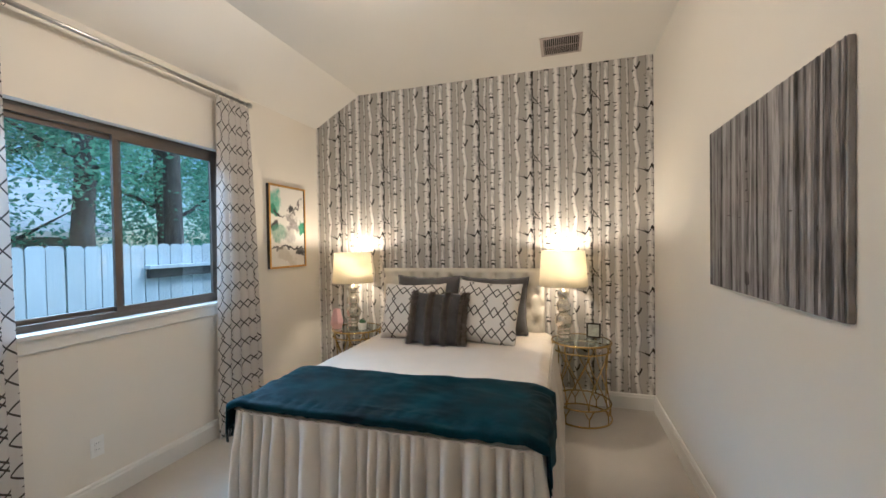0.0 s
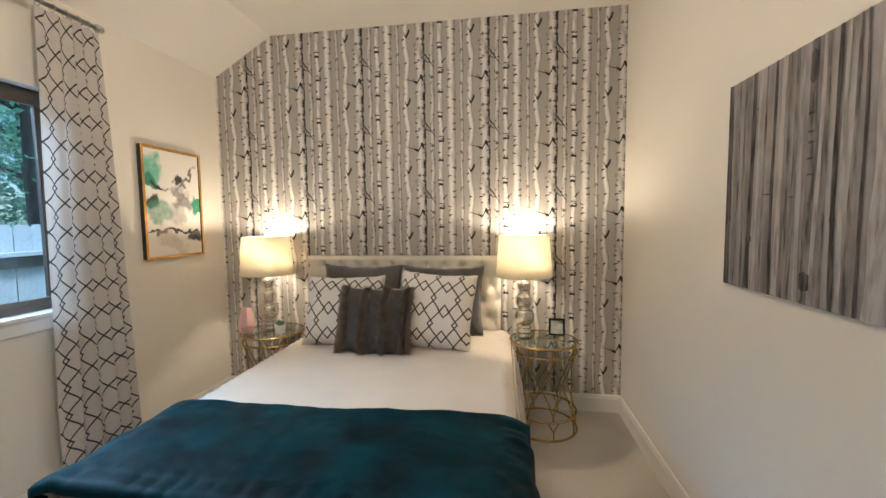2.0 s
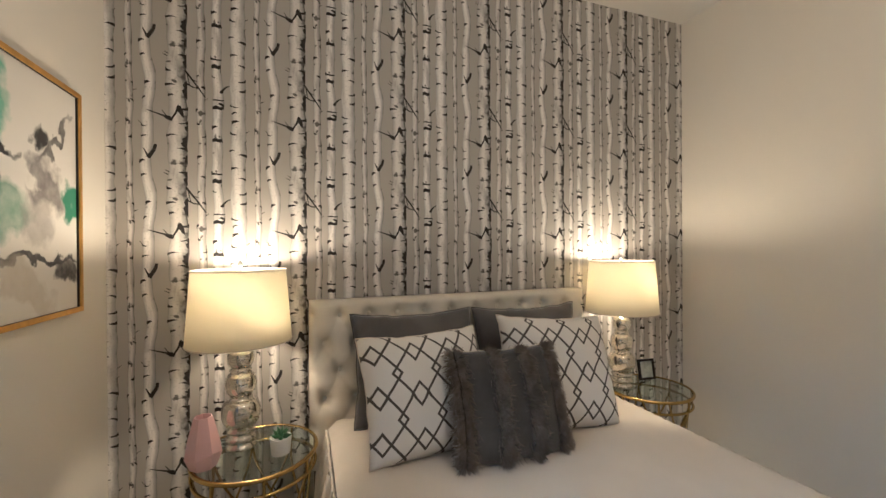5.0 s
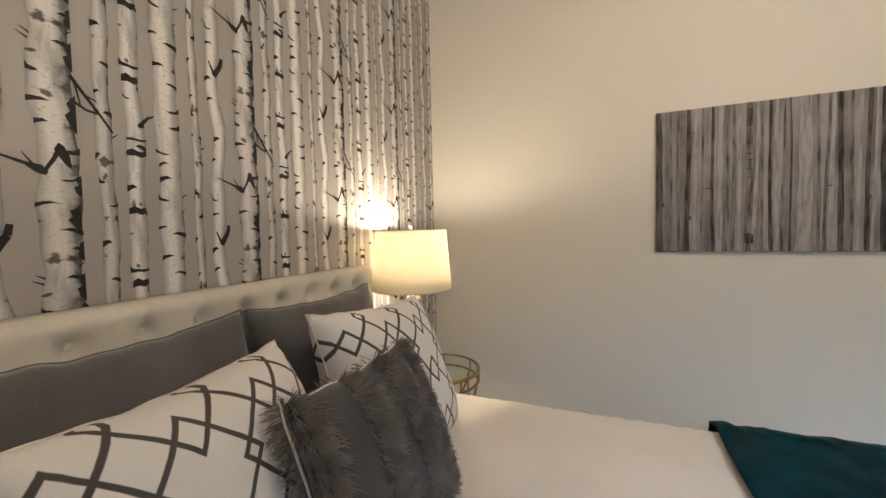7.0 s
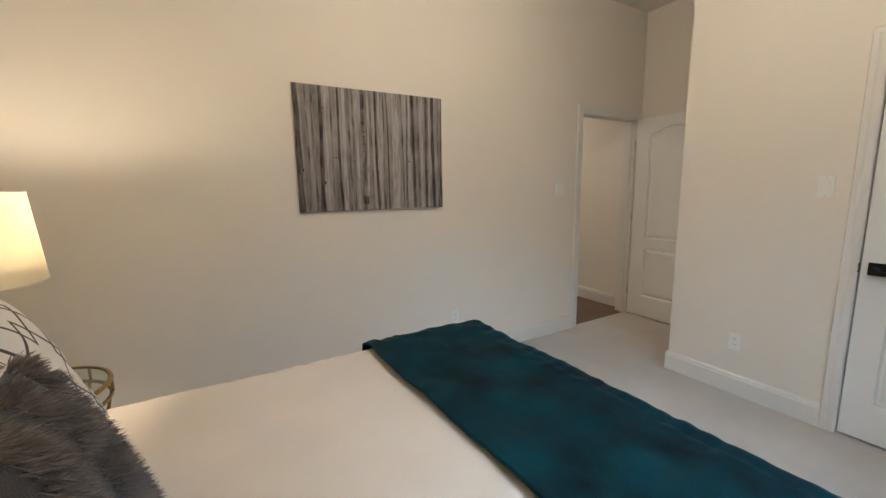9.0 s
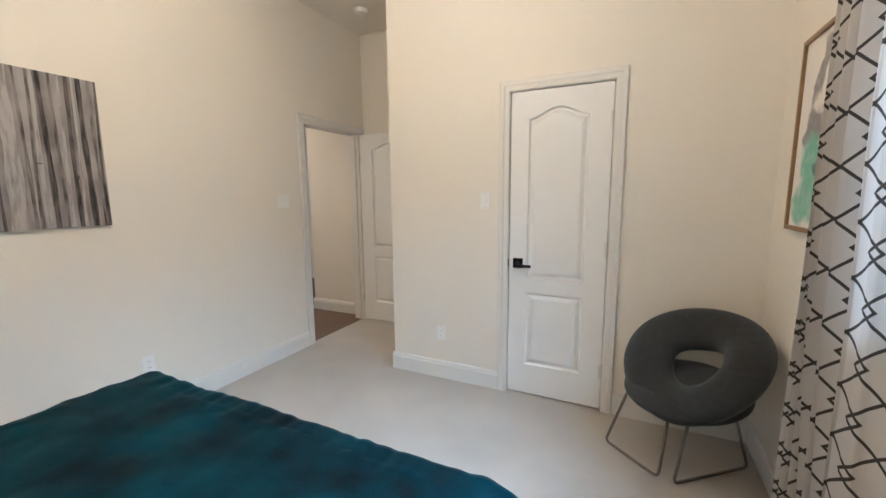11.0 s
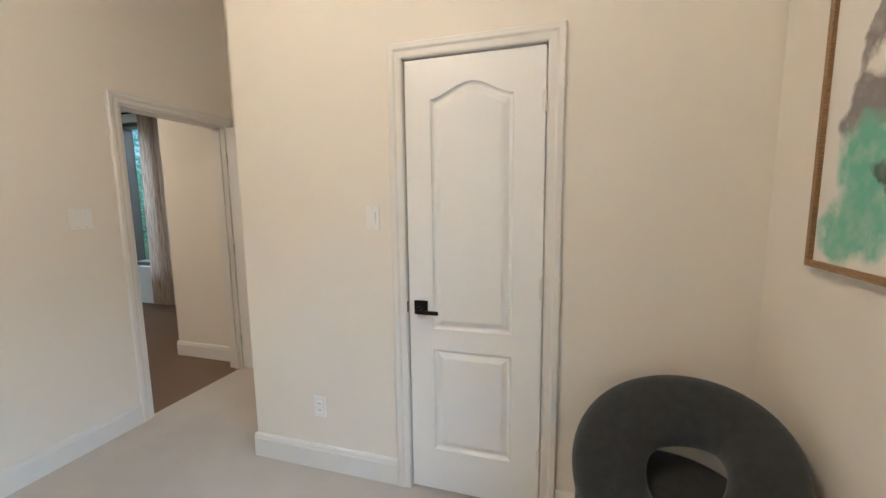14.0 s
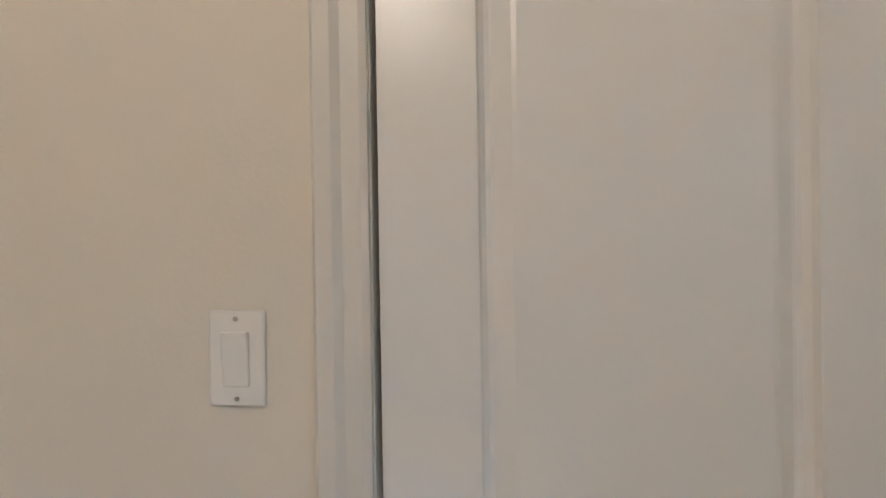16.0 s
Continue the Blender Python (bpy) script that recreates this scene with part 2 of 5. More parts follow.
bm = bmesh.new()
prof = [(XW - WT, EAVE - 0.0759), (XSLOPE, CEIL), (XE + WT, CEIL), (XE + WT, CEIL + 0.15), (XSLOPE - 0.05, CEIL + 0.15), (XW - WT, EAVE + 0.1)]
A = [bm.verts.new((x, YA - WT, z)) for x, z in prof]
B = [bm.verts.new((x, YN + WT, z)) for x, z in prof]
for i in range(len(prof)):
    j = (i + 1) % len(prof)
    bm.faces.new((A[i], A[j], B[j], B[i]))
bm.faces.new(A)
bm.faces.new(B)
tagged(part("ceiling", bm, CEILP), "cream ceiling with a sloping edge over the window", "ceiling", kind="structure")
bm = bmesh.new()
box(bm, XE + WT, 6.52, -2.78, 1.72, 2.78, 2.9)
tagged(part("hall_ceiling", bm, CEILP), "cream hall ceiling", "ceiling", kind="structure")


def baseboard(x0, y0, x1, y1, nx, ny):
    """A moulded board along a wall from (x0, y0) to (x1, y1); (nx, ny) points into the room."""
    bm = bmesh.new()
    prof = [(0, 0), (0.015, 0), (0.015, 0.105), (0.011, 0.116), (0.011, 0.124), (0.006, 0.134), (0, 0.136)]
    A = [bm.verts.new((x0 + nx * d, y0 + ny * d, z)) for d, z in prof]
    B = [bm.verts.new((x1 + nx * d, y1 + ny * d, z)) for d, z in prof]
    for i in range(len(prof)):
        j = (i + 1) % len(prof)
        bm.faces.new((A[i], A[j], B[j], B[i]))
    bm.faces.new(A)
    bm.faces.new(B)
    return tagged(part("baseboard", bm, TRIM), "white painted moulded baseboard", "baseboard", kind="structure")


CW = 0.066                                               # casing width
baseboard(XW, YN, XE, YN, 0, -1)
baseboard(XW, YS + 0.015, XW, YN - 0.015, 1, 0)
baseboard(XE, EY1 + CW, XE, YN - 0.015, -1, 0)
baseboard(XW + 0.015, YS, DX0 - CW, YS, 0, 1)
baseboard(DX1 + CW, YS, XC + 0.015, YS, 0, 1)
baseboard(XC, YA, XC, YS, 1, 0)
baseboard(XC + 0.015, YA, XE, YA, 0, 1)
baseboard(XE + WT + 0.09, HY, HX + 0.015, HY, 0, 1)
baseboard(HX, -2.65, HX, HY, 1, 0)
baseboard(HX + 0.015, -2.65, 6.4, -2.65, 0, 1)
baseboard(3.02, -1.475, 3.02, 1.6, -1, 0)
baseboard(3.02, -1.46, 6.4, -1.46, 0, -1)


def casing(name, centre, width, height, axis, out, label):
    """Moulded door casing round an opening. axis: 'x' or 'y', the way along the wall; out: +1 or -1."""
    bm = bmesh.new()
    prof = [(0, 0), (0, 0.010), (0.008, 0.013), (0.030, 0.013), (0.040, 0.019), (0.060, 0.019), (CW, 0.012), (CW, 0)]
    h = width / 2
    path = [(-h, 0.0, -1, 0), (-h, height, -1, 1), (h, height, 1, 1), (h, 0.0, 1, 0)]
    rings = []
    for a, z, da, dz in path:
        ring = []
        for w, d in prof:
            s, zz = a + da * w, z + dz * w
            ring.append(bm.verts.new((centre[0] + s, centre[1] + out * d, zz) if axis == "x" else (centre[0] + out * d, centre[1] + s, zz)))
        rings.append(ring)
    for A, B in zip(rings, rings[1:]):
        for k in range(len(prof)):
            j = (k + 1) % len(prof)
            bm.faces.new((A[k], A[j], B[j], B[k]))
    bm.faces.new(rings[0])
    bm.faces.new(rings[-1])
    return tagged(part(name, bm, TRIM), label, "door casing", kind="structure")


casing("trim", ((DX0 + DX1) / 2, YS), DX1 - DX0, DZ, "x", 1, "white moulded casing round the closet door")
casing("trim", (XE, (EY0 + EY1) / 2), EY1 - EY0, EZ, "y", -1, "white moulded casing round the entry opening")
casing("trim", (XE + WT, (EY0 + EY1) / 2), EY1 - EY0, EZ, "y", 1, "white moulded casing round the entry opening")
# jamb linings
bm = bmesh.new()
box(bm, XE - 0.002, XE + WT + 0.002, EY1 - 0.014, EY1 - 0.001, 0, EZ - 0.014)
box(bm, XE - 0.002, XE + WT + 0.002, EY0 + 0.001, EY0 + 0.014, 0, EZ - 0.014)
box(bm, XE - 0.002, XE + WT + 0.002, EY0 + 0.001, EY1 - 0.001, EZ - 0.014, EZ - 0.001)
box(bm, XE + 0.04, XE + 0.075, EY1 - 0.026, EY1 - 0.014, 0, EZ - 0.014)
box(bm, XE + 0.04, XE + 0.075, EY0 + 0.014, EY0 + 0.026, 0, EZ - 0.014)
tagged(part("trim", bm, TRIM), "white painted jamb of the entry opening", "door jamb", kind="structure")

# ---- doors ----
def arch_panel(x0, x1, z0, z1, rise):
    """The outline of a door panel, with a swept arch on top when rise is given."""
    pts = [(x0, z0), (x1, z0), (x1, z1)]
    if rise:
        n = 18
        for i in range(1, n):
            s = i / n
            pts.append((x1 + (x0 - x1) * s, z1 + rise * (0.5 - 0.5 * math.cos(2 * math.pi * s)) ** 0.9))
    pts.append((x0, z1))
    return pts


def inset(pts, d):
    """A closed outline moved inwards by d."""
    out = []
    n = len(pts)
    for i in range(n):
        a, b, c = Vector(pts[i - 1]), Vector(pts[i]), Vector(pts[(i + 1) % n])
        n1 = Vector((-(b - a).y, (b - a).x)).normalized()
        n2 = Vector((-(c - b).y, (c - b).x)).normalized()
        m = (n1 + n2) / max(0.3, 1 + n1.dot(n2))
        out.append(tuple(b + m * d))
    return out


def door_leaf(w, h, thick, m):
    """A two-panel moulded door with an arched upper panel; its face looks along -y before m."""
    bm = bmesh.new()
    sx = w / 0.612
    panels = [arch_panel(0.118 * sx, w - 0.130 * sx, 0.822, 1.862, 0.062), arch_panel(0.118 * sx, w - 0.130 * sx, 0.212, 0.722, 0)]
    for side in (0, 1):
        yy = 0.0 if side == 0 else thick
        sg = 1 if side == 0 else -1
        edges = []
        outer = [bm.verts.new((x, yy, z)) for x, z in ((0, 0), (w, 0), (w, h), (0, h))]
        edges += [bm.edges.new((outer[i], outer[(i + 1) % 4])) for i in range(4)]
        for pn in panels:
            loops = []
            for d, dep in ((0, 0), (0.003, 0.007), (0.009, 0.013), (0.015, 0.014), (0.019, 0.013), (0.040, 0.002), (0.046, 0.001)):
                loops.append([bm.verts.new((x, yy + sg * dep, z)) for x, z in inset(pn, d)])
            k = len(pn)
            edges += [bm.edges.new((loops[0][i], loops[0][(i + 1) % k])) for i in range(k)]
            for A, B in zip(loops, loops[1:]):
                for i in range(k):
                    bm.faces.new((A[i], A[(i + 1) % k], B[(i + 1) % k], B[i]))
            bm.faces.new(loops[-1])
        bmesh.ops.triangle_fill(bm, use_beauty=True, edges=edges)
        if side == 0:
            o0 = outer
    for i in range(4):
        bm.faces.new((o0[i], o0[(i + 1) % 4], outer[(i + 1) % 4], outer[i]))
    bmesh.ops.transform(bm, matrix=m, verts=bm.verts)
    return bm


closet = thing("closet_door", (-1.44, YS, 0), "closed white two-panel door with an arched top panel", "door", kind="structure")
closet.name = "door_1"
leaf = part("door_leaf", door_leaf(0.612, 2.033, 0.035, pose(-1.136, YS - 0.006, 0.012, 0, 0, 180)), DOORP, closet)
bm = bmesh.new()
for x0, x1 in ((DX0, DX0 + 0.002), (DX1 - 0.002, DX1)):
    box(bm, x0, x1, YS - WT, YS + 0.002, 0, DZ)
box(bm, DX0 + 0.002, DX1 - 0.002, YS - WT, YS + 0.002, DZ - 0.003, DZ)
box(bm, DX0 + 0.002, DX0 + 0.02, YS - 0.075, YS - 0.045, 0, DZ - 0.01)
box(bm, DX1 - 0.02, DX1 - 0.002, YS - 0.075, YS - 0.045, 0, DZ - 0.01)
part("jamb", bm, TRIM, closet)
# unseen dark sheet in place of the unlit closet behind the door gaps
bm = bmesh.new()
box(bm, DX0 - 0.1, DX1 + 0.1, YS - WT - 0.02, YS - WT, -0.02, DZ + 0.1)
part("shade_sheet", bm, DARKV, closet)


def lever(door, x, z, sgn=1):
    """Square rose with a short flat lever that points to -x."""
    bm = bmesh.new()
    box(bm, x - 0.033, x + 0.033, YS - 0.006, YS + 0.004, z - 0.033, z + 0.033, 0.002)
    h = part("door_handle", bm, BLACKM, door, "matt black square lever handle")
    bm = bmesh.new()
    tube(bm, [(x, YS, z), (x, YS + 0.045, z)], 0.012, 12)
    box(bm, x - 0.098, x + 0.012, YS + 0.040, YS + 0.052, z - 0.020, z - 0.002, 0.003)
    part("lever", bm, BLACKM, h)
    bm = bmesh.new()
    box(bm, DX1 - 0.004, DX1 + 0.010, YS - 0.004, YS + 0.006, z - 0.026, z + 0.026, 0.002)
    part("strike_plate", bm, BLACKM, door)


lever(closet, -1.196, 0.935)
for hz in (0.26, 1.05, 1.83):
    bm = bmesh.new()
    tube(bm, [(DX0 + 0.008, YS + 0.004, hz - 0.045), (DX0 + 0.008, YS + 0.004, hz + 0.045)], 0.0065, 10)
    tube(bm, [(DX0 + 0.008, YS + 0.004, hz + 0.045), (DX0 + 0.008, YS + 0.004, hz + 0.051)], 0.004, 8)
    box(bm, DX0 + 0.008, DX0 + 0.022, YS - 0.004, YS - 0.003, hz - 0.045, hz + 0.045)
    part("hinge", bm, TRIM, closet)

entry = thing("door_2", (0.4, EY0, 0), "open white two-panel door with an arched top panel", "door", kind="structure")
part("door_leaf", door_leaf(0.785, 2.02, 0.035, pose(0.795, EY0 + 0.004, 0.012, 0, 0, 180)), DOORP, entry)
for hz in (0.26, 1.05, 1.78):
    bm = bmesh.new()
    tube(bm, [(0.80, EY0 + 0.008, hz - 0.045), (0.80, EY0 + 0.008, hz + 0.045)], 0.0065, 10)
    part("hinge", bm, STEEL, entry)

# ---- window ----
win = thing("window_1", (XW, 1.55, WZ0), "wide dark bronze sliding window with two panes", "window", kind="structure")
FXI = XW - 0.065                                   # inner face of the frame
bm = bmesh.new()
for b in ((FXI - 0.05, FXI, WY0, WY1, WZ1 - 0.055, WZ1), (FXI - 0.05, FXI, WY0, WY1, WZ0 + 0.022, WZ0 + 0.062),
          (FXI - 0.05, FXI, WY0, WY0 + 0.05, WZ0 + 0.062, WZ1 - 0.055), (FXI - 0.05, FXI, WY1 - 0.05, WY1, WZ0 + 0.062, WZ1 - 0.055)):
    box(bm, *b, bevel=0.004)
part("window_frame", bm, BRONZE, win)
for name, y0, y1, xo in (("sash", 1.535, WY1 - 0.045, 0.006), ("sash", WY0 + 0.045, 1.60, -0.022)):
    bm = bmesh.new()
    x0, x1 = FXI - 0.03 + xo, FXI + xo - 0.004
    za, zb = WZ0 + 0.055, WZ1 - 0.05
    w = 0.034
    for b in ((x0, x1, y0, y1, zb - w, zb), (x0, x1, y0, y1, za, za + w), (x0, x1, y0, y0 + w, za + w, zb - w), (x0, x1, y1 - w, y1, za + w, zb - w)):
        box(bm, *b, bevel=0.003)
    sash = part(name, bm, BRONZE, win)
    bm = bmesh.new()
    box(bm, x0 + 0.010, x0 + 0.014, y0 + w, y1 - w, za + w, zb - w)
    pane = part("pane", bm, GLASS, sash)
    pane.visible_shadow = False
bm = bmesh.new()
box(bm, FXI, XW + 0.03, WY0 - 0.03, WY1 + 0.03, WZ0 - 0.004, WZ0 + 0.022, 0.006)
part("window_sill", bm, TRIM, win, "white painted window stool")
bm = bmesh.new()
box(bm, XW + 0.0005, XW + 0.014, WY0 - 0.02, WY1 + 0.02, WZ0 - 0.075, WZ0 - 0.004, 0.004)
part("apron", bm, TRIM, win)

# far room windows
for i, (a, b) in enumerate(FX):
    fw = thing("window_%d" % (i + 2), ((a + b) / 2, -2.7, FZ0), "tall dark-framed window of the far room", "window", kind="structure")
    bm = bmesh.new()
    for q in ((a, b, -2.90, -2.70, FZ1 - 0.05, FZ1), (a, b, -2.90, -2.70, FZ0, FZ0 + 0.05), (a, a + 0.05, -2.90, -2.70, FZ0 + 0.05, FZ1 - 0.05),
              (b - 0.05, b, -2.90, -2.70, FZ0 + 0.05, FZ1 - 0.05)):
        box(bm, *q, bevel=0.004)
    part("window_frame", bm, BRONZE, fw)
    bm = bmesh.new()
    box(bm, a + 0.05, b - 0.05, -2.875, -2.87, FZ0 + 0.05, FZ1 - 0.05)
    pane = part("pane", bm, GLASS, fw)
    pane.visible_shadow = False
    bm = bmesh.new()
    box(bm, a - 0.03, b + 0.03, -2.70, -2.61, FZ0 - 0.025, FZ0, 0.005)
    part("window_sill", bm, TRIM, fw)

# ---- small wall fittings ----
def plate(name, m, label, kind_of, gangs=1):
    """A wall plate; it faces +y before m and is centred on the origin."""
    w = 0.0715 if gangs == 1 else 0.116
    e = thing(name, (0, 0, 0), label, kind_of)
    e.matrix_basis = m
    def put(nm, bm, material, parent=e, lab=""):
        o = part(nm, bm, material, None, lab)
        o.parent = parent
        return o
    bm = bmesh.new()
    box(bm, -w / 2, w / 2, 0.0003, 0.006, -0.058, 0.058, 0.003)
    pl = put("plate", bm, PLASTIC)
    for g in range(gangs):
        gx = (g - (gangs - 1) / 2) * 0.046
        if kind_of == "light switch":
            bm = bmesh.new()
            box(bm, gx - 0.0165, gx + 0.0165, 0.004, 0.008, -0.033, 0.033, 0.001, 1)
            for v in bm.verts:
                if v.co.y > 0.006:
                    v.co.y += 0.004 * (v.co.z + 0.033) / 0.066
            put("rocker", bm, PLASTIC)
            for sz in (-0.048, 0.048):
                bm = bmesh.new()
                lathe(bm, [(0.003, 0), (0.003, 0.0008), (0.0015, 0.0012)], (0, 0, 0), 8)
                bmesh.ops.transform(bm, matrix=pose(gx, 0.006, sz, -90), verts=bm.verts)
                put("screw", bm, STEEL)
        else:
            for sz in (-0.019, 0.019):
                bm = bmesh.new()
                box(bm, gx - 0.016, gx + 0.016, 0.004, 0.0075, sz - 0.014, sz + 0.014, 0.005)
                soc = put("socket", bm, PLASTIC)
                for sx in (-0.006, 0.006):
                    bm = bmesh.new()
                    box(bm, gx + sx - 0.001, gx + sx + 0.001, 0.0070, 0.0078, sz - 0.003, sz + 0.006)
                    put("slot", bm, DARKV, soc)
    return e


plate("light_switch", pose(-0.962, YS, 1.354), "white rocker light switch beside the closet door", "light switch")
plate("light_switch", pose(XE, -0.105, 1.354, 0, 0, 90), "white double light switch beside the entry opening", "light switch", 2)
plate("wall_outlet", pose(-0.614, YS, 0.353), "white wall outlet low on the closet wall", "outlet")
plate("wall_outlet", pose(XE, 1.03, 0.36, 0, 0, 90), "white wall outlet low on the bedroom wall", "outlet")
plate("wall_outlet", pose(XW, 1.367, 0.335, 0, 0, -90), "white wall outlet under the window", "outlet")

# ceiling vent
vent = thing("ceiling_vent", (0.055, 3.13, CEIL), "brown-grey ceiling air vent with fins", "vent")
VENTM = mat("vent_metal", (0.50, 0.43, 0.39), 0.5, 0.0, var=0.05)
bm = bmesh.new()
for b in ((-0.105, 0.215, 2.975, 3.0, CEIL - 0.008, CEIL - 0.0005), (-0.105, 0.215, 3.26, 3.285, CEIL - 0.008, CEIL - 0.0005),
          (-0.105, -0.08, 3.0, 3.26, CEIL - 0.008, CEIL - 0.0005), (0.19, 0.215, 3.0, 3.26, CEIL - 0.008, CEIL - 0.0005)):
    box(bm, *b, bevel=0.002)
part("frame", bm, VENTM, vent)
# dark sheet painted as the shade of the duct behind the slats
bm = bmesh.new()
box(bm, -0.08, 0.19, 3.0, 3.26, CEIL - 0.0015, CEIL - 0.0005)
part("shade_sheet", bm, DARKV, vent)
bm = bmesh.new()
box(bm, -0.080, 0.190, 3.125, 3.135, CEIL - 0.007, CEIL - 0.002)
part("crossbar", bm, VENTM, vent)
for i in range(17):
    bm = bmesh.new()
    x = -0.072 + i * 0.0158
    box(bm, -0.001, 0.001, 3.0, 3.26, -0.005, 0.005, m=pose(x, 0, CEIL - 0.007, 0, 35, 0))
    part("slat", bm, VENTM, vent)

# smoke detector in the alcove
det = thing("smoke_detector", (0.43, -0.78, CEIL), "round white smoke detector on the alcove ceiling", "smoke detector")
bm = bmesh.new()
lathe(bm, [(0.045, -0.034), (0.058, -0.028), (0.064, -0.012), (0.066, -0.0005)], (0.43, -0.78, CEIL), 24)
part("body", bm, PLASTIC, det, smooth=False)
bm = bmesh.new()
lathe(bm, [(0.008, -0.036), (0.010, -0.0335)], (0.45, -0.78, CEIL), 12)
part("test_button", bm, PLASTIC, det)

# flush ceiling lights; the second is an added fixture for the hall's fill lamp
LIT = emit_mat("lit_diffuser", (1.0, 0.86, 0.70), 3.0)
for lx, ly, lz, lr_ in ((-0.86, 1.35, CEIL, 1.0), (2.3, -0.35, 2.78, 0.9)):
    cl = thing("ceiling_light", (lx, ly, lz), "unseen round flush ceiling light, lit", "ceiling light")
    bm = bmesh.new()
    lathe(bm, [(0.17 * lr_, -0.03), (0.175 * lr_, -0.012), (0.175 * lr_, -0.0005)], (lx, ly, lz), 32)
    part("base", bm, STEEL, cl)
    bm = bmesh.new()
    lathe(bm, [(0.05, -0.085), (0.10 * lr_, -0.075), (0.14 * lr_, -0.055), (0.16 * lr_, -0.031)], (lx, ly, lz), 32)
    part("diffuser", bm, LIT, cl, smooth=True)

# ---- bed ----
BX0, BX1, BY0, BY1, BT = -1.63, -0.045, 1.460, 3.47, 0.645
bed = thing("bed", (-0.86, 2.45, 0), "queen bed with cream ruffled bedspread and tufted headboard", "bed")
HBX0, HBX1, HBZ = -1.715, -0.115, 1.228


def headboard_front(u, v):
    """Diamond tufting with buttons, x and z across the board."""
    x = HBX0 + (HBX1 - HBX0) * u
    z = 0.42 + (HBZ - 0.42) * v
    e = min(u * (HBX1 - HBX0), (1 - u) * (HBX1 - HBX0), (1 - v) * (HBZ - 0.42))
    edge = 1 - max(0.0, 1 - e / 0.03) ** 2
    du, dv = 0.145, 0.135
    rows = (HBZ - 0.075 - z) / dv
    zr = round(rows)
    best = 9
    for r in (zr - 1, zr, zr + 1):
        if r < 0:
            continue
        off = 0.5 * (r % 2)
        cx = round((x - HBX0) / du - off) + off
        ddx, ddz = (x - HBX0) - cx * du, (z - (HBZ - 0.075 - r * dv))
        best = min(best, math.hypot(ddx, ddz))
    d = 0.034 * math.exp(-(best / 0.022) ** 2) + 0.016 * math.exp(-(best / 0.06) ** 2)
    if rows > -0.1:
        crease = min(abs(((x - HBX0) / du - 0.5 * rows + 0.5) % 1 - 0.5), abs(((x - HBX0) / du + 0.5 * rows + 0.5) % 1 - 0.5))
        d += 0.007 * math.exp(-(crease / 0.06) ** 2)
    else:
        crease = abs(((x - HBX0) / du + 0.5) % 1 - 0.5)
        d += 0.006 * math.exp(-(crease / 0.06) ** 2)
    return (x, 3.447 + d + 0.03 * (1 - edge), z)


bm = bmesh.new()
g = surface(bm, 150, 80, headboard_front)
ring = [g[i][0] for i in range(150)] + [g[149][j] for j in range(1, 80)] + [g[i][79] for i in range(148, -1, -1)] + [g[0][j] for j in range(78, 0, -1)]
back = [bm.verts.new((v.co.x, 3.543, v.co.z)) for v in ring]
for i in range(len(ring)):
    j = (i + 1) % len(ring)
    bm.faces.new((ring[i], ring[j], back[j], back[i]))
bm.faces.new(back)
hb = part("headboard", bm, TUFT, bed, "button-tufted cream linen headboard", smooth=True)
for r in range(6):
    off = 0.5 * (r % 2)
    for c in range(12):
        x = HBX0 + (c + off) * 0.145
        z = HBZ - 0.075 - r * 0.135
        if HBX0 + 0.05 < x < HBX1 - 0.05 and z > 0.45:
            bm = bmesh.new()
            lathe(bm, [(0.012, 0), (0.011, 0.004), (0.006, 0.007)], (0, 0, 0), 10)
            bmesh.ops.transform(bm, matrix=pose(x, 3.496, z, 90), verts=bm.verts)
            part("button", bm, TUFT, hb)
for x in (HBX0 + 0.05, HBX1 - 0.05):
    bm = bmesh.new()
    box(bm, x - 0.03, x + 0.03, 3.49, 3.53, 0, 0.45, 0.004)
    part("headboard_leg", bm, DARKV, bed)
bm = bmesh.new()
box(bm, BX0 + 0.06, BX1 - 0.06, BY0 + 0.06, BY1 - 0.03, 0.10, 0.36, 0.02)
part("box_spring", bm, LINEN, bed)
bm = bmesh.new()
box(bm, BX0 + 0.03, BX1 - 0.03, BY0 + 0.03, BY1 - 0.01, 0.36, 0.63, 0.05, 3)
part("mattress", bm, LINEN, bed)


def bed_z(x, y):
    """Height of the spread on the mattress."""
    ex = min(x - BX0, BX1 - x)
    ey = y - BY0
    e = max(0.0, min(ex, ey))
    z = BT - 0.035 * max(0.0, 1 - e / 0.07) ** 2
    rip = max(0.0, 1 - e / 0.11)
    z += 0.013 * rip * noise.noise(Vector((x * 22, y * 22, 3))) * min(1.0, e / 0.02)
    return z + 0.004 * noise.noise(Vector((x * 3, y * 3, 1))) + 0.0022 * noise.noise(Vector((x * 14, y * 5, 7)))


bm = bmesh.new()
surface(bm, 90, 110, lambda u, v: (BX0 + (BX1 - BX0) * u, BY0 + (BY1 - BY0) * v, bed_z(BX0 + (BX1 - BX0) * u, BY0 + (BY1 - BY0) * v)))
spread = part("bedspread", bm, LINEN, bed, "smooth cream bedspread", smooth=True)


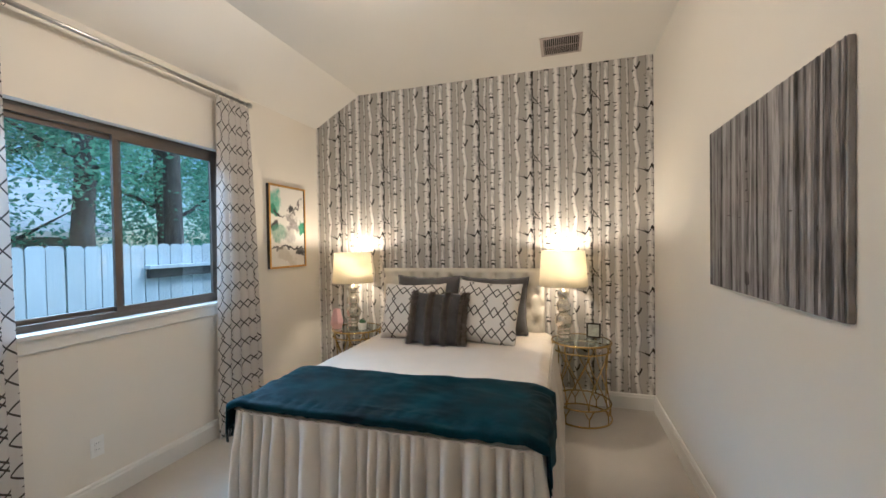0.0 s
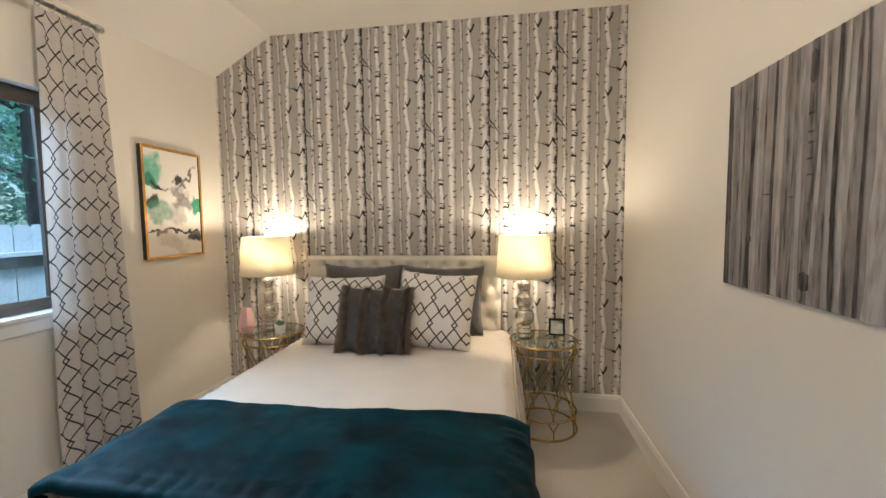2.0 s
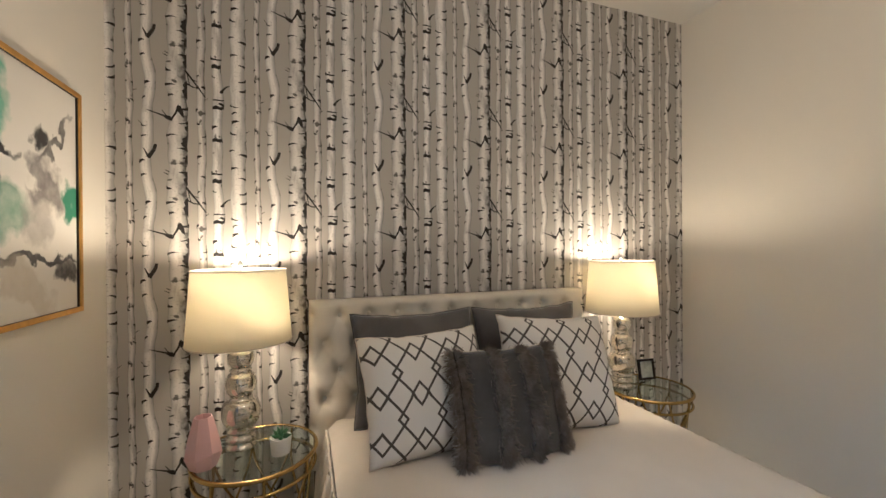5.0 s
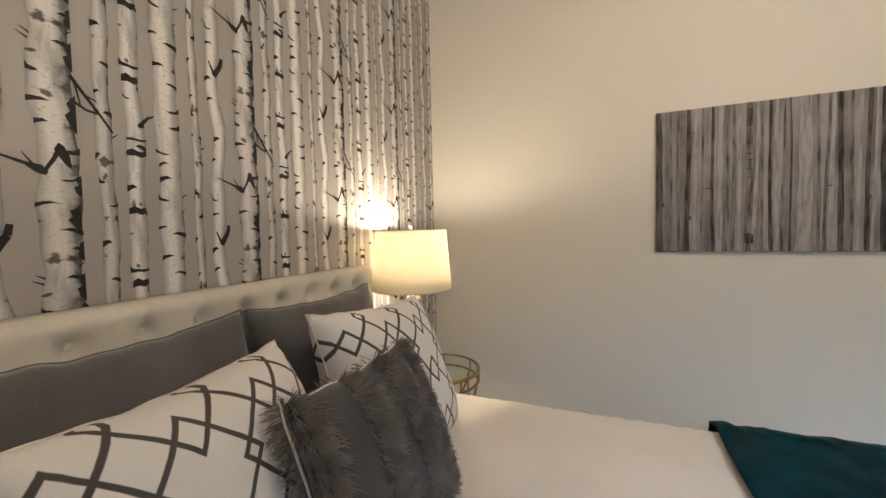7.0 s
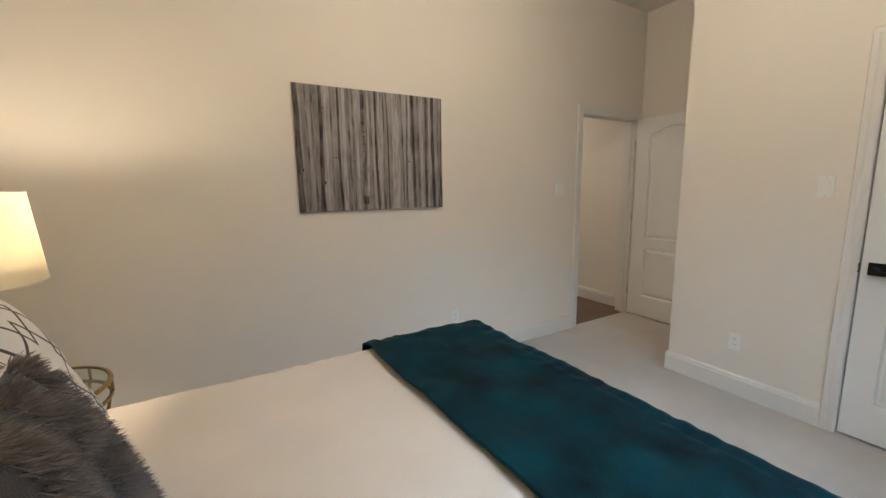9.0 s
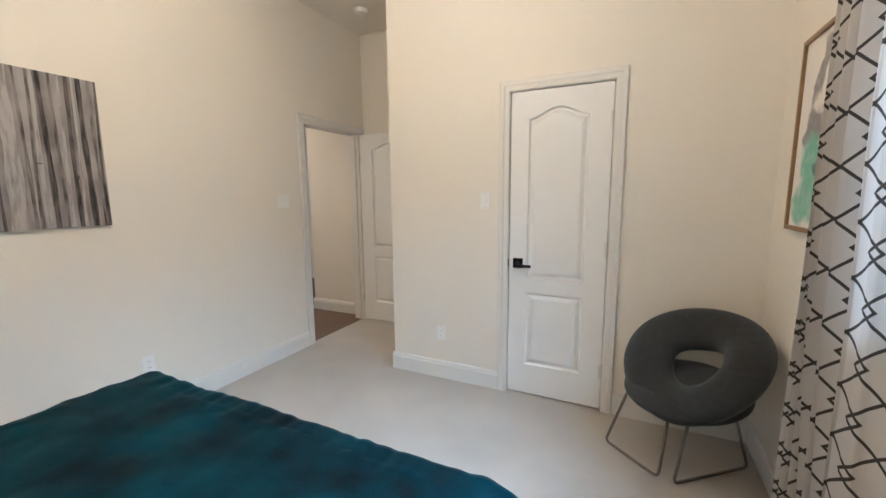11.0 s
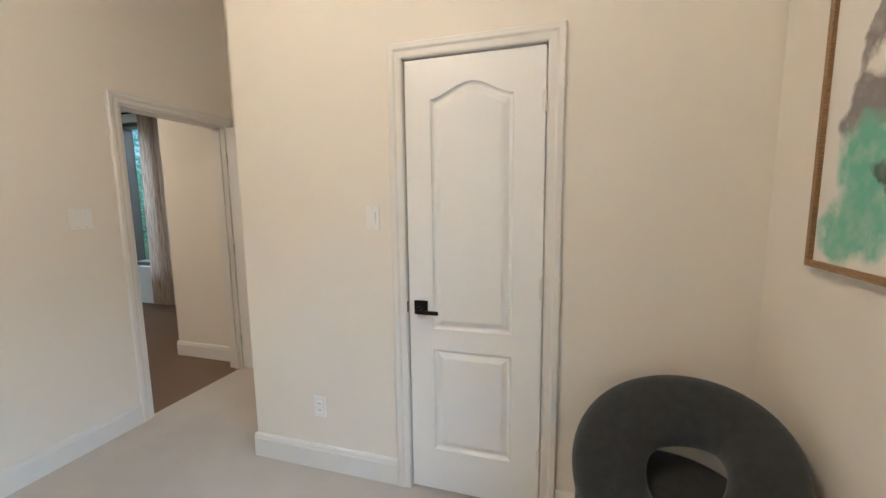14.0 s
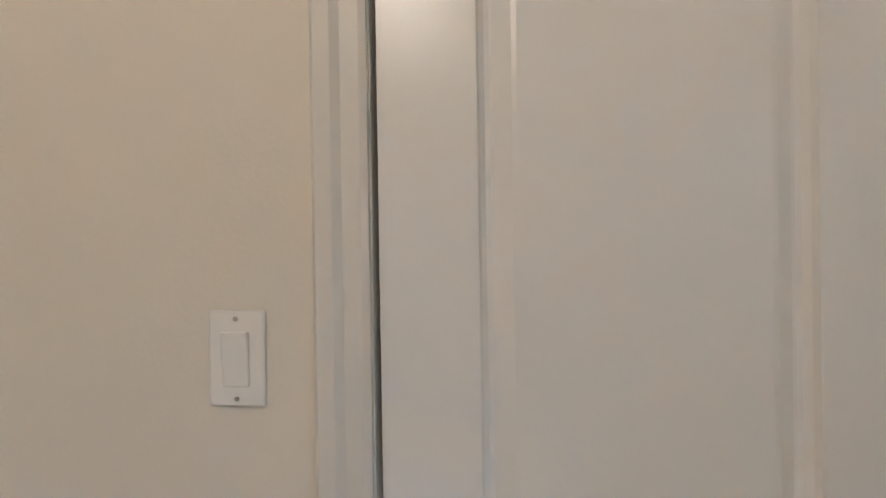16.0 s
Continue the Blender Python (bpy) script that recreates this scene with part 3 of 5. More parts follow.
def hem_path(s):
    """The top edge of the skirt: down one side, across the foot, up the other, with its outward normal."""
    a, b = BY1 - BY0, BX1 - BX0
    r = 0.07
    d = s * (2 * a + b)
    if d < a:
        p, n = Vector((BX1, BY1 - d)), Vector((1, 0))
        if d > a - r:
            t = (d - (a - r)) / r * math.pi / 4
            p, n = Vector((BX1 - r + r * math.cos(t), BY0 + r - r * math.sin(t))), Vector((math.cos(t), -math.sin(t)))
    elif d < a + b:
        q = d - a
        p, n = Vector((BX1 - q, BY0)), Vector((0, -1))
        if q < r:
            t = math.pi / 4 + q / r * math.pi / 4
            p, n = Vector((BX1 - r + r * math.cos(t), BY0 + r - r * math.sin(t))), Vector((math.cos(t), -math.sin(t)))
        elif q > b - r:
            t = (q - (b - r)) / r * math.pi / 4
            p, n = Vector((BX0 + r - r * math.sin(t), BY0 + r - r * math.cos(t))), Vector((-math.sin(t), -math.cos(t)))
    else:
        q = d - a - b
        p, n = Vector((BX0, BY0 + q)), Vector((-1, 0))
        if q < r:
            t = math.pi / 4 + q / r * math.pi / 4
            p, n = Vector((BX0 + r - r * math.sin(t), BY0 + r - r * math.cos(t))), Vector((-math.sin(t), -math.cos(t)))
    return p, n, d


def skirt_point(s, v):
    p, n, d = hem_path(s)
    w = noise.noise(Vector((d * 2.1, 0.3, 2.0)))
    lam = 0.5 * d * 2 * math.pi / 0.068 + 6.5 * w + 1.4 * math.sin(d * 9)
    fold = (1.5 + 0.5 * noise.noise(Vector((d * 11, 3.3, 1)))) * (abs(math.sin(lam)) ** 0.85 - 0.62) + 0.45 * math.sin(d * 2 * math.pi / 0.171 + 7 * noise.noise(Vector((d * 1.3, v * 0.4, 9))))
    amp = 0.011 + 0.030 * min(1.0, v * 3.0)
    flare = 0.012 + (0.045 * v if n.x > -0.5 else 0.026 * v ** 0.5)
    o = flare + amp * fold
    z = BT - 0.03 - (BT - 0.045) * v
    return (p.x + n.x * o, p.y + n.y * o, z)


bm = bmesh.new()
surface(bm, 1700, 14, skirt_point)
part("ruffled_skirt", bm, LINEN, bed, "gathered cream skirt reaching the carpet", smooth=True)
# gathered seam along the top edge
bm = bmesh.new()
tube(bm, [Vector((p.x + n.x * 0.010, p.y + n.y * 0.010, BT - 0.036 + 0.003 * math.sin(d * 110))) for p, n, d in (hem_path(i / 500) for i in range(501))], 0.006, 6)
part("seam_cord", bm, LINEN, bed, smooth=True)


# teal throw over the foot
def throw_point(u, v):
    """u across the bed from right drop to left drop, v from the far edge to the foot."""
    W = BX1 - BX0
    drop_r, drop_l, drop_f = 0.15, 0.13, 0.032
    total = drop_r + W + drop_l
    d = u * total
    wav = 0.012 * noise.noise(Vector((d * 3, v * 2, 4)))
    ya = 2.055 - 0.02 * u + 0.01 * math.sin(d * 4)
    L = (ya - BY0) + drop_f
    e = v * L
    if e < ya - BY0:
        y, zf = ya - e, 0.0
    else:
        y, zf = BY0 - 0.008, e - (ya - BY0)
    lift = 0.022 + 0.006 * noise.noise(Vector((d * 5, v * 4, 3)))
    if d < drop_r:
        k = drop_r - d
        x, z = BX1 + 0.030 + 0.012 * math.sin(y * 28) + 0.05 * k, BT - 0.01 - k
        y += 0.10 * k
        z -= zf * 0.8
    elif d > drop_r + W:
        k = d - drop_r - W
        x, z = BX0 - 0.030 - 0.012 * math.sin(y * 26) - 0.05 * k, BT - 0.01 - k - zf * 0.8
    else:
        x = BX1 - (d - drop_r)
        z = bed_z(x, max(y, BY0 + 0.05)) + lift - zf
        z += 0.007 * noise.noise(Vector((x * 5 + y * 4, y * 7, 7))) + 0.0022 * noise.noise(Vector((x * 14 + y * 6, y * 20, 1)))
        ex = min(d - drop_r, drop_r + W - d)
        x += 0.03 * max(0, 1 - ex / 0.05) * (1 if d - drop_r < W / 2 else -1)
        if zf > 0:
            y -= 0.003
    return (x, y + wav * 0.5, z)


throw = thing("throw_blanket", (-0.86, 1.7, BT), "dark teal velvet throw with fringe across the foot of the bed", "blanket")
bm = bmesh.new()
g = surface(bm, 240, 90, throw_point)
cloth = part("cloth", bm, TEAL, throw, smooth=True)
sol = cloth.modifiers.new("thickness", "SOLIDIFY")
sol.thickness, sol.offset = 0.011, 1.0
for side in (0.0, 1.0):
    bm = bmesh.new()
    for i in range(90):
        v = (i + 0.5) / 90
        p = Vector(throw_point(side, v))
        q = p + Vector((random.uniform(-0.006, 0.006), random.uniform(-0.007, 0.007), -random.uniform(0.045, 0.06)))
        tube(bm, [p, (p + q) / 2 + Vector((random.uniform(-0.003, 0.003), random.uniform(-0.003, 0.003), 0)), q], 0.0026, 5)
    tagged(part("fringe", bm, TEAL, throw, "teal tassel fringe"), kind="stuff")

# ---- print materials ----
def nodes_of(name, rough=0.8, spec=0.2):
    m = bpy.data.materials.new(name)
    m.use_nodes = True
    nt = m.node_tree
    b = nt.nodes["Principled BSDF"]
    b.inputs["Roughness"].default_value, b.inputs["Specular IOR Level"].default_value = rough, spec
    return m, nt, b


def op(nt, kind, a, b=None, c=None):
    n = nt.nodes.new("ShaderNodeMath")
    n.operation = kind
    for i, v in enumerate((a, b, c)):
        if v is None:
            continue
        if isinstance(v, (int, float)):
            n.inputs[i].default_value = v
        else:
            nt.links.new(v, n.inputs[i])
    return n.outputs[0]


def mixc(nt, fac, a, b):
    n = nt.nodes.new("ShaderNodeMix")
    n.data_type = "RGBA"
    for i, v in ((0, fac), (6, a), (7, b)):
        if isinstance(v, (int, float)):
            n.inputs[i].default_value = v
        elif isinstance(v, tuple):
            n.inputs[i].default_value = (*v, 1)
        else:
            nt.links.new(v, n.inputs[i])
    return n.outputs[2]


def noise_of(nt, vec, scale, detail=3.0):
    n = nt.nodes.new("ShaderNodeTexNoise")
    n.inputs["Scale"].default_value, n.inputs["Detail"].default_value = scale, detail
    if vec is not None:
        nt.links.new(vec, n.inputs["Vector"])
    return n.outputs["Fac"]


def trellis(name, ground, line, S, P, A, T, translucent=0.0, slope=0.0):
    """Cloth printed with chains of diamonds that overlap at their tips, in metres of cloth (UV).
    With a slope, small upright diamonds alternate with wider ones of half width A."""
    m, nt, b = nodes_of(name, 0.85)
    uv = nt.nodes.new("ShaderNodeUVMap").outputs[0]
    sep = nt.nodes.new("ShaderNodeSeparateXYZ")
    nt.links.new(uv, sep.inputs[0])
    wob = noise_of(nt, uv, 30.0)
    u = op(nt, "MULTIPLY_ADD", wob, 0.003, sep.outputs[0])
    tri = op(nt, "ABSOLUTE", op(nt, "MULTIPLY_ADD", op(nt, "FRACT", op(nt, "DIVIDE", sep.outputs[1], P)), 2.0, -1.0))
    xx = op(nt, "MULTIPLY", op(nt, "ABSOLUTE", op(nt, "SUBTRACT", op(nt, "FRACT", op(nt, "ADD", op(nt, "DIVIDE", u, S), 0.5)), 0.5)), S)
    w = op(nt, "MULTIPLY", tri, A)
    d = op(nt, "MINIMUM", op(nt, "ABSOLUTE", op(nt, "SUBTRACT", xx, w)), op(nt, "ABSOLUTE", op(nt, "SUBTRACT", op(nt, "SUBTRACT", S, xx), w)))
    if slope:
        zz = op(nt, "MULTIPLY", op(nt, "SUBTRACT", 1.0, tri), P / 2)
        dz, r = P / 2 - slope * (S / 2 - A), 1 / math.sqrt(1 + slope * slope)
        small = op(nt, "ABSOLUTE", op(nt, "SUBTRACT", op(nt, "ABSOLUTE", op(nt, "SUBTRACT", zz, dz)), op(nt, "MULTIPLY", xx, slope)))
        wide = op(nt, "ABSOLUTE", op(nt, "SUBTRACT", op(nt, "SUBTRACT", P / 2, zz), op(nt, "MULTIPLY", op(nt, "SUBTRACT", xx, S / 2 - A), slope)))
        d = op(nt, "MULTIPLY", op(nt, "MINIMUM", small, wide), r)
    mr = nt.nodes.new("ShaderNodeMapRange")
    nt.links.new(d, mr.inputs[0])
    mr.inputs[1].default_value, mr.inputs[2].default_value, mr.inputs[3].default_value, mr.inputs[4].default_value = T * 0.8, T * 1.2, 1.0, 0.0
    fine = noise_of(nt, uv, 900.0)
    g2 = mixc(nt, fine, tuple(c * 0.93 for c in ground), ground)
    col = mixc(nt, mr.outputs[0], g2, line)
    nt.links.new(col, b.inputs["Base Color"])
    bp = nt.nodes.new("ShaderNodeBump")
    bp.inputs["Strength"].default_value, bp.inputs["Distance"].default_value = 0.25, 0.001
    nt.links.new(fine, bp.inputs["Height"])
    nt.links.new(bp.outputs[0], b.inputs["Normal"])
    if translucent:
        tr = nt.nodes.new("ShaderNodeBsdfTranslucent")
        nt.links.new(col, tr.inputs[0])
        ms = nt.nodes.new("ShaderNodeMixShader")
        ms.inputs[0].default_value = translucent
        nt.links.new(b.outputs[0], ms.inputs[1])
        nt.links.new(tr.outputs[0], ms.inputs[2])
        nt.links.new(ms.outputs[0], nt.nodes["Material Output"].inputs[0])
    return m


CURTAIN = trellis("trellis_curtain", (0.60, 0.565, 0.53), (0.060, 0.052, 0.048), 0.130, 0.155, 0.086, 0.0066, 0.2)
PILLOWP = trellis("trellis_pillow", (0.74, 0.71, 0.67), (0.085, 0.075, 0.07), 0.165, 0.165, 0.032, 0.0048, 0.0, 1.2)


def bark(name, light, dark, knots, plates):
    """Printed birch bark: u runs across the trunk, v along it in metres."""
    m, nt, b = nodes_of(name, 0.6, 0.3)
    uv = nt.nodes.new("ShaderNodeUVMap").outputs[0]
    mp = nt.nodes.new("ShaderNodeMapping")
    mp.inputs["Scale"].default_value = (1.3, 26.0, 1.0)
    nt.links.new(uv, mp.inputs[0])
    mp2 = nt.nodes.new("ShaderNodeMapping")
    mp2.inputs["Scale"].default_value = (2.2, 7.0, 1.0)
    nt.links.new(uv, mp2.inputs[0])
    sep = nt.nodes.new("ShaderNodeSeparateXYZ")
    nt.links.new(uv, sep.inputs[0])
    n1 = noise_of(nt, mp.outputs[0], 1.0, 5.0)
    n2 = noise_of(nt, mp2.outputs[0], 1.0, 4.0)
    ramp = nt.nodes.new("ShaderNodeValToRGB")
    cr = ramp.color_ramp
    cr.elements[0].position, cr.elements[0].color = 0.0, (*[c * 0.42 for c in light], 1)
    cr.elements[1].position, cr.elements[1].color = 1.0, (*[c * 0.34 for c in light], 1)
    for pos, k in ((0.12, 0.75), (0.32, 1.03), (0.58, 0.97), (0.80, 0.56)):
        e = cr.elements.new(pos)
        e.color = (*[c * k for c in light], 1)
    uu = op(nt, "MULTIPLY_ADD", n2, 0.3, op(nt, "SUBTRACT", sep.outputs[0], 0.15))
    nt.links.new(uu, ramp.inputs[0])
    mr = nt.nodes.new("ShaderNodeMapRange")
    nt.links.new(n1, mr.inputs[0])
    mr.inputs[1].default_value, mr.inputs[2].default_value = knots, knots + 0.05
    mr2 = nt.nodes.new("ShaderNodeMapRange")
    nt.links.new(n2, mr2.inputs[0])
    mr2.inputs[1].default_value, mr2.inputs[2].default_value = 0.5, 0.72
    grey = mixc(nt, op(nt, "MULTIPLY", mr2.outputs[0], 0.7), ramp.outputs[0], tuple(0.45 * c for c in light))
    # fine peppering, and ragged dark plates along one edge
    mp3 = nt.nodes.new("ShaderNodeMapping")
    mp3.inputs["Scale"].default_value = (7.0, 150.0, 1.0)
    nt.links.new(uv, mp3.inputs[0])
    n3 = noise_of(nt, mp3.outputs[0], 1.0, 3.0)
    mr3 = nt.nodes.new("ShaderNodeMapRange")
    nt.links.new(n3, mr3.inputs[0])
    mr3.inputs[1].default_value, mr3.inputs[2].default_value, mr3.inputs[4].default_value = 0.55, 0.75, 0.55
    grey = mixc(nt, mr3.outputs[0], grey, tuple(0.30 * c for c in light))
    edge = op(nt, "ADD", op(nt, "MULTIPLY", sep.outputs[0], 0.62), op(nt, "MULTIPLY_ADD", n1, 0.55, op(nt, "MULTIPLY", n2, plates)))
    mr4 = nt.nodes.new("ShaderNodeMapRange")
    nt.links.new(edge, mr4.inputs[0])
    mr4.inputs[1].default_value, mr4.inputs[2].default_value, mr4.inputs[4].default_value = 1.02, 1.14, 0.85
    grey = mixc(nt, mr4.outputs[0], grey, tuple(1.6 * c for c in dark))
    nt.links.new(mixc(nt, op(nt, "MULTIPLY", mr.outputs[0], 0.85), grey, dark), b.inputs["Base Color"])
    return m


PAPER = mat("wallpaper_ground", (0.42, 0.388, 0.352), 0.55, var=0.03, scale=3, bump=0.1, bscale=240, spec=0.35)
BARKS = [bark("birch_white", (0.81, 0.78, 0.74), (0.06, 0.055, 0.05), 0.635, 0.30), bark("birch_grey", (0.66, 0.63, 0.59), (0.045, 0.04, 0.036), 0.60, 0.40),
         bark("birch_dark", (0.71, 0.68, 0.64), (0.032, 0.029, 0.027), 0.61, 0.53)]
INK = mat("printed_bark_black", (0.028, 0.025, 0.024), 0.6, var=0.2, scale=60, spec=0.3)

# ---- birch wallpaper on the bed wall ----
paper = tagged(new("wallpaper"), "grey wallpaper printed with birch trunks and twigs", "wallpaper", kind="structure")
bm = bmesh.new()
poly = [(XW, 0.137), (XE, 0.137), (XE, CEIL), (XSLOPE, CEIL), (XW, EAVE)]
f = [bm.verts.new((x, YN - 0.0018, z)) for x, z in poly]
b_ = [bm.verts.new((x, YN + 0.001, z)) for x, z in poly]
bm.faces.new(f)
for i in range(5):
    bm.faces.new((f[i], f[(i + 1) % 5], b_[(i + 1) % 5], b_[i]))
part("paper", bm, PAPER, paper)

TX, TZ, X0, Z0 = 0.508, 0.530, -1.252, 1.560            # print repeat and its start
rng = random.Random(7)
# (offset across the repeat, half width, bark, sway, depth order)
TRUNKS = [(0.000, 0.038, 2, 0.005, 3), (0.094, 0.0175, 1, 0.004, 1), (0.160, 0.0215, 0, 0.005, 2), (0.246, 0.0325, 0, 0.003, 3), (0.328, 0.0135, 1, 0.003, 1),
          (0.396, 0.0220, 0, 0.012, 2)]
strips, marks = [], []
NS = 34
for ti, (off, hw, bk, sway, order) in enumerate(TRUNKS):
    ph = [rng.uniform(0, 6.28) for _ in range(4)]
    cs = []
    for i in range(NS + 1):
        s = 2 * math.pi * i / NS
        c = off + sway * (0.6 * math.sin(s + ph[0]) + 0.4 * math.sin(2 * s + ph[1]))
        w = hw * (1 + 0.07 * math.sin(2 * s + ph[2]) + 0.06 * math.sin(5 * s + ph[3]))
        cs.append((c, w, TZ * i / NS))
    strips.append((bk, order, cs))
    def at(z):
        c, w, _ = cs[int(z % TZ / TZ * NS) % NS]
        return c, w
    n = (9, 7, 6, 10, 7, 6)[ti]
    for k in range(n):                                     # thin curved scars from the edge inwards
        z = TZ * (k + rng.uniform(0.15, 0.85)) / n
        c, w = at(z)
        side = rng.choice((-1, 1))
        ln = w * rng.uniform(0.55, 1.25)
        th = rng.uniform(0.0024, 0.0058)
        x1 = c + side * w * 1.03
        arc_ = rng.uniform(0.004, 0.010) * rng.choice((-1, 1, 1))
        pts = [(x1, z - th * 1.5), (x1 - side * ln * 0.35, z + arc_ * 0.7 - th), (x1 - side * ln * 0.7, z + arc_ - th * 0.5), (x1 - side * ln, z + arc_ * 0.8), (x1 - side * ln * 0.6, z + arc_ + th), (x1 - side * ln * 0.3, z + arc_ * 0.8 + th), (x1, z + th * 1.6)]
        marks.append(pts)
    for k in range((3, 1, 0, 2, 1, 1)[ti]):                # little twig stubs
        z = rng.uniform(0, TZ)
        c, w = at(z)
        side = rng.choice((-1, 1))
        ln, an = rng.uniform(0.010, 0.022), rng.uniform(0.4, 1.2)
        x1 = c + side * w * 0.9
        dx, dz = side * ln * math.cos(an), ln * math.sin(an)
        marks.append([(x1, z - 0.002), (x1 + dx, z + dz - 0.0008), (x1 + dx, z + dz + 0.0008), (x1, z + 0.0028)])
    if ti == 2:                                            # black bands
        for z, h in ((0.05, 0.010), (0.085, 0.004), (0.24, 0.012), (0.272, 0.005), (0.43, 0.011)):
            c, w = at(z)
            marks.append([(c - w * 1.02, z - h), (c - w * 0.2, z - h * 0.7), (c + w * 0.5, z - h * 1.1), (c + w * 1.02, z - h * 0.5), (c + w * 1.0, z + h * 0.7), (c + w * 0.3, z + h * 0.4), (c - w * 0.4, z + h), (c - w * 1.0, z + h * 0.4)])
    if ti == 0:                                            # jagged dark bark along one edge
        for z, h, q in ((0.115, 0.046, 0.5), (0.245, 0.034, 0.62), (0.330, 0.024, 0.7), (0.405, 0.036, 0.35), (0.480, 0.026, 0.66)):
            c, w = at(z)
            marks.append([(c + w * 1.03, z - h), (c + w * 0.75, z - h * 0.6), (c + w * q, z - h * 0.1), (c + w * (q + 0.25), z + h * 0.15), (c + w * (q + 0.1), z + h * 0.5), (c + w * 0.8, z + h * 0.7), (c + w * 1.03, z + h)])


def twig(pts, w0, w1):
    w0, w1 = w0 * 1.7, w1 * 1.6
    n = len(pts) - 1
    for i in range(n):
        (xa, za), (xb, zb) = pts[i], pts[i + 1]
        wa, wb = w0 + (w1 - w0) * i / n, w0 + (w1 - w0) * (i + 1) / n
        L = math.hypot(xb - xa, zb - za)
        nx, nz = -(zb - za) / L, (xb - xa) / L
        marks.append([(xa - nx * wa, za - nz * wa), (xb - nx * wb, zb - nz * wb), (xb + nx * wb, zb + nz * wb), (xa + nx * wa, za + nz * wa)])


# the dark knot with its leaf and fine tail, and the forked twig, on the dark trunk
marks.append([(-0.052, -0.014), (-0.036, -0.026), (-0.020, -0.030), (-0.016, -0.022), (-0.026, -0.008), (-0.042, -0.006)])
marks.append([(-0.004, 0.030), (0.004, 0.046), (0.014, 0.040), (0.024, 0.018), (0.027, -0.012), (0.016, -0.004), (0.004, 0.014)])
twig([(-0.040, -0.012), (-0.078, 0.000), (-0.115, 0.012)], 0.0026, 0.0008)
twig([(-0.040, -0.010), (-0.058, 0.016)], 0.0016, 0.0006)
twig([(-0.022, -0.020), (-0.004, 0.010), (0.006, 0.036)], 0.0022, 0.003)
twig([(0.032, 0.205), (0.058, 0.168), (0.086, 0.130), (0.112, 0.090)], 0.0026, 0.0016)
twig([(0.058, 0.168), (0.082, 0.158)], 0.0014, 0.0008)
twig([(0.030, 0.150), (0.062, 0.132), (0.086, 0.130)], 0.0022, 0.0014)
twig([(0.040, 0.192), (0.050, 0.138)], 0.0014, 0.0010)
twig([(0.396, 0.33), (0.420, 0.368), (0.425, 0.392)], 0.0050, 0.0036)
twig([(0.396, 0.338), (0.380, 0.372)], 0.0026, 0.0012)
twig([(0.172, 0.12), (0.196, 0.148), (0.212, 0.156)], 0.0030, 0.0010)

bm = bmesh.new()
uvl = bm.loops.layers.uv.new("UVMap")
for ix in range(-3, 6):
    for iz in range(-4, 4):
        ox, oz = X0 + ix * TX, Z0 + iz * TZ
        for bk, order, cs in strips:
            y = YN - 0.0026 - 0.0004 * order
            rows = [[bm.verts.new((ox + c + w * q, y, oz + z)) for q in (-1, -0.4, 0.4, 1)] for c, w, z in cs]
            for i, (A, B) in enumerate(zip(rows, rows[1:])):
                for k in range(3):
                    fc = bm.faces.new((A[k], A[k + 1], B[k + 1], B[k]))
                    fc.material_index = bk
                    us = ((0, 0.3, 0.7, 1)[k], (0, 0.3, 0.7, 1)[k + 1])
                    for lp, (uu, vv) in zip(fc.loops, ((us[0], cs[i][2]), (us[1], cs[i][2]), (us[1], cs[i + 1][2]), (us[0], cs[i + 1][2]))):
                        lp[uvl].uv = (uu, vv + 5 * order + 31 * round(cs[0][0], 3))
        for j, mk in enumerate(marks):
            fc = bm.faces.new([bm.verts.new((ox + x, YN - 0.0044 - 0.000004 * j, oz + z)) for x, z in mk])
            fc.material_index = 3
sl = (CEIL - EAVE) / (XSLOPE - XW)
for co, no in (((XW + 0.001, 0, 0), (-1, 0, 0)), ((XE - 0.001, 0, 0), (1, 0, 0)), ((0, 0, 0.137), (0, 0, -1)), ((0, 0, CEIL - 0.001), (0, 0, 1)), ((XW, 0, EAVE - 0.001), (-sl, 0, 1))):
    bmesh.ops.bisect_plane(bm, geom=list(bm.verts) + list(bm.edges) + list(bm.faces), plane_co=co, plane_no=no, clear_outer=True)
me = bpy.data.meshes.new("birch_print")
bm.to_mesh(me)
bm.free()
for mm in (*BARKS, INK):
    me.materials.append(mm)
pr = new("birch_print", me)
pr.parent = paper
tagged(pr, kind="stuff")

# ---- table lamps ----
SHADE, snt, sb = nodes_of("lamp_shade_linen", 0.9, 0.1)
sc = mixc(snt, noise_of(snt, None, 300.0), (0.93, 0.87, 0.71), (0.95, 0.90, 0.76))
snt.links.new(sc, sb.inputs["Base Color"])
str_ = snt.nodes.new("ShaderNodeBsdfTranslucent")
snt.links.new(sc, str_.inputs[0])
sms = snt.nodes.new("ShaderNodeMixShader")
sms.inputs[0].default_value = 0.62
snt.links.new(sb.outputs[0], sms.inputs[1])
snt.links.new(str_.outputs[0], sms.inputs[2])
snt.links.new(sms.outputs[0], snt.nodes["Material Output"].inputs[0])
MERC, mnt, mb = nodes_of("mercury_glass", 0.07, 0.6)
mb.inputs["Base Color"].default_value = (0.93, 0.90, 0.83, 1)
mb.inputs["Metallic"].default_value, mb.inputs["Transmission Weight"].default_value, mb.inputs["IOR"].default_value = 0.6, 1.0, 1.45
mnt.links.new(op(mnt, "MULTIPLY_ADD", noise_of(mnt, None, 40.0), 0.05, 0.01), mb.inputs["Roughness"])
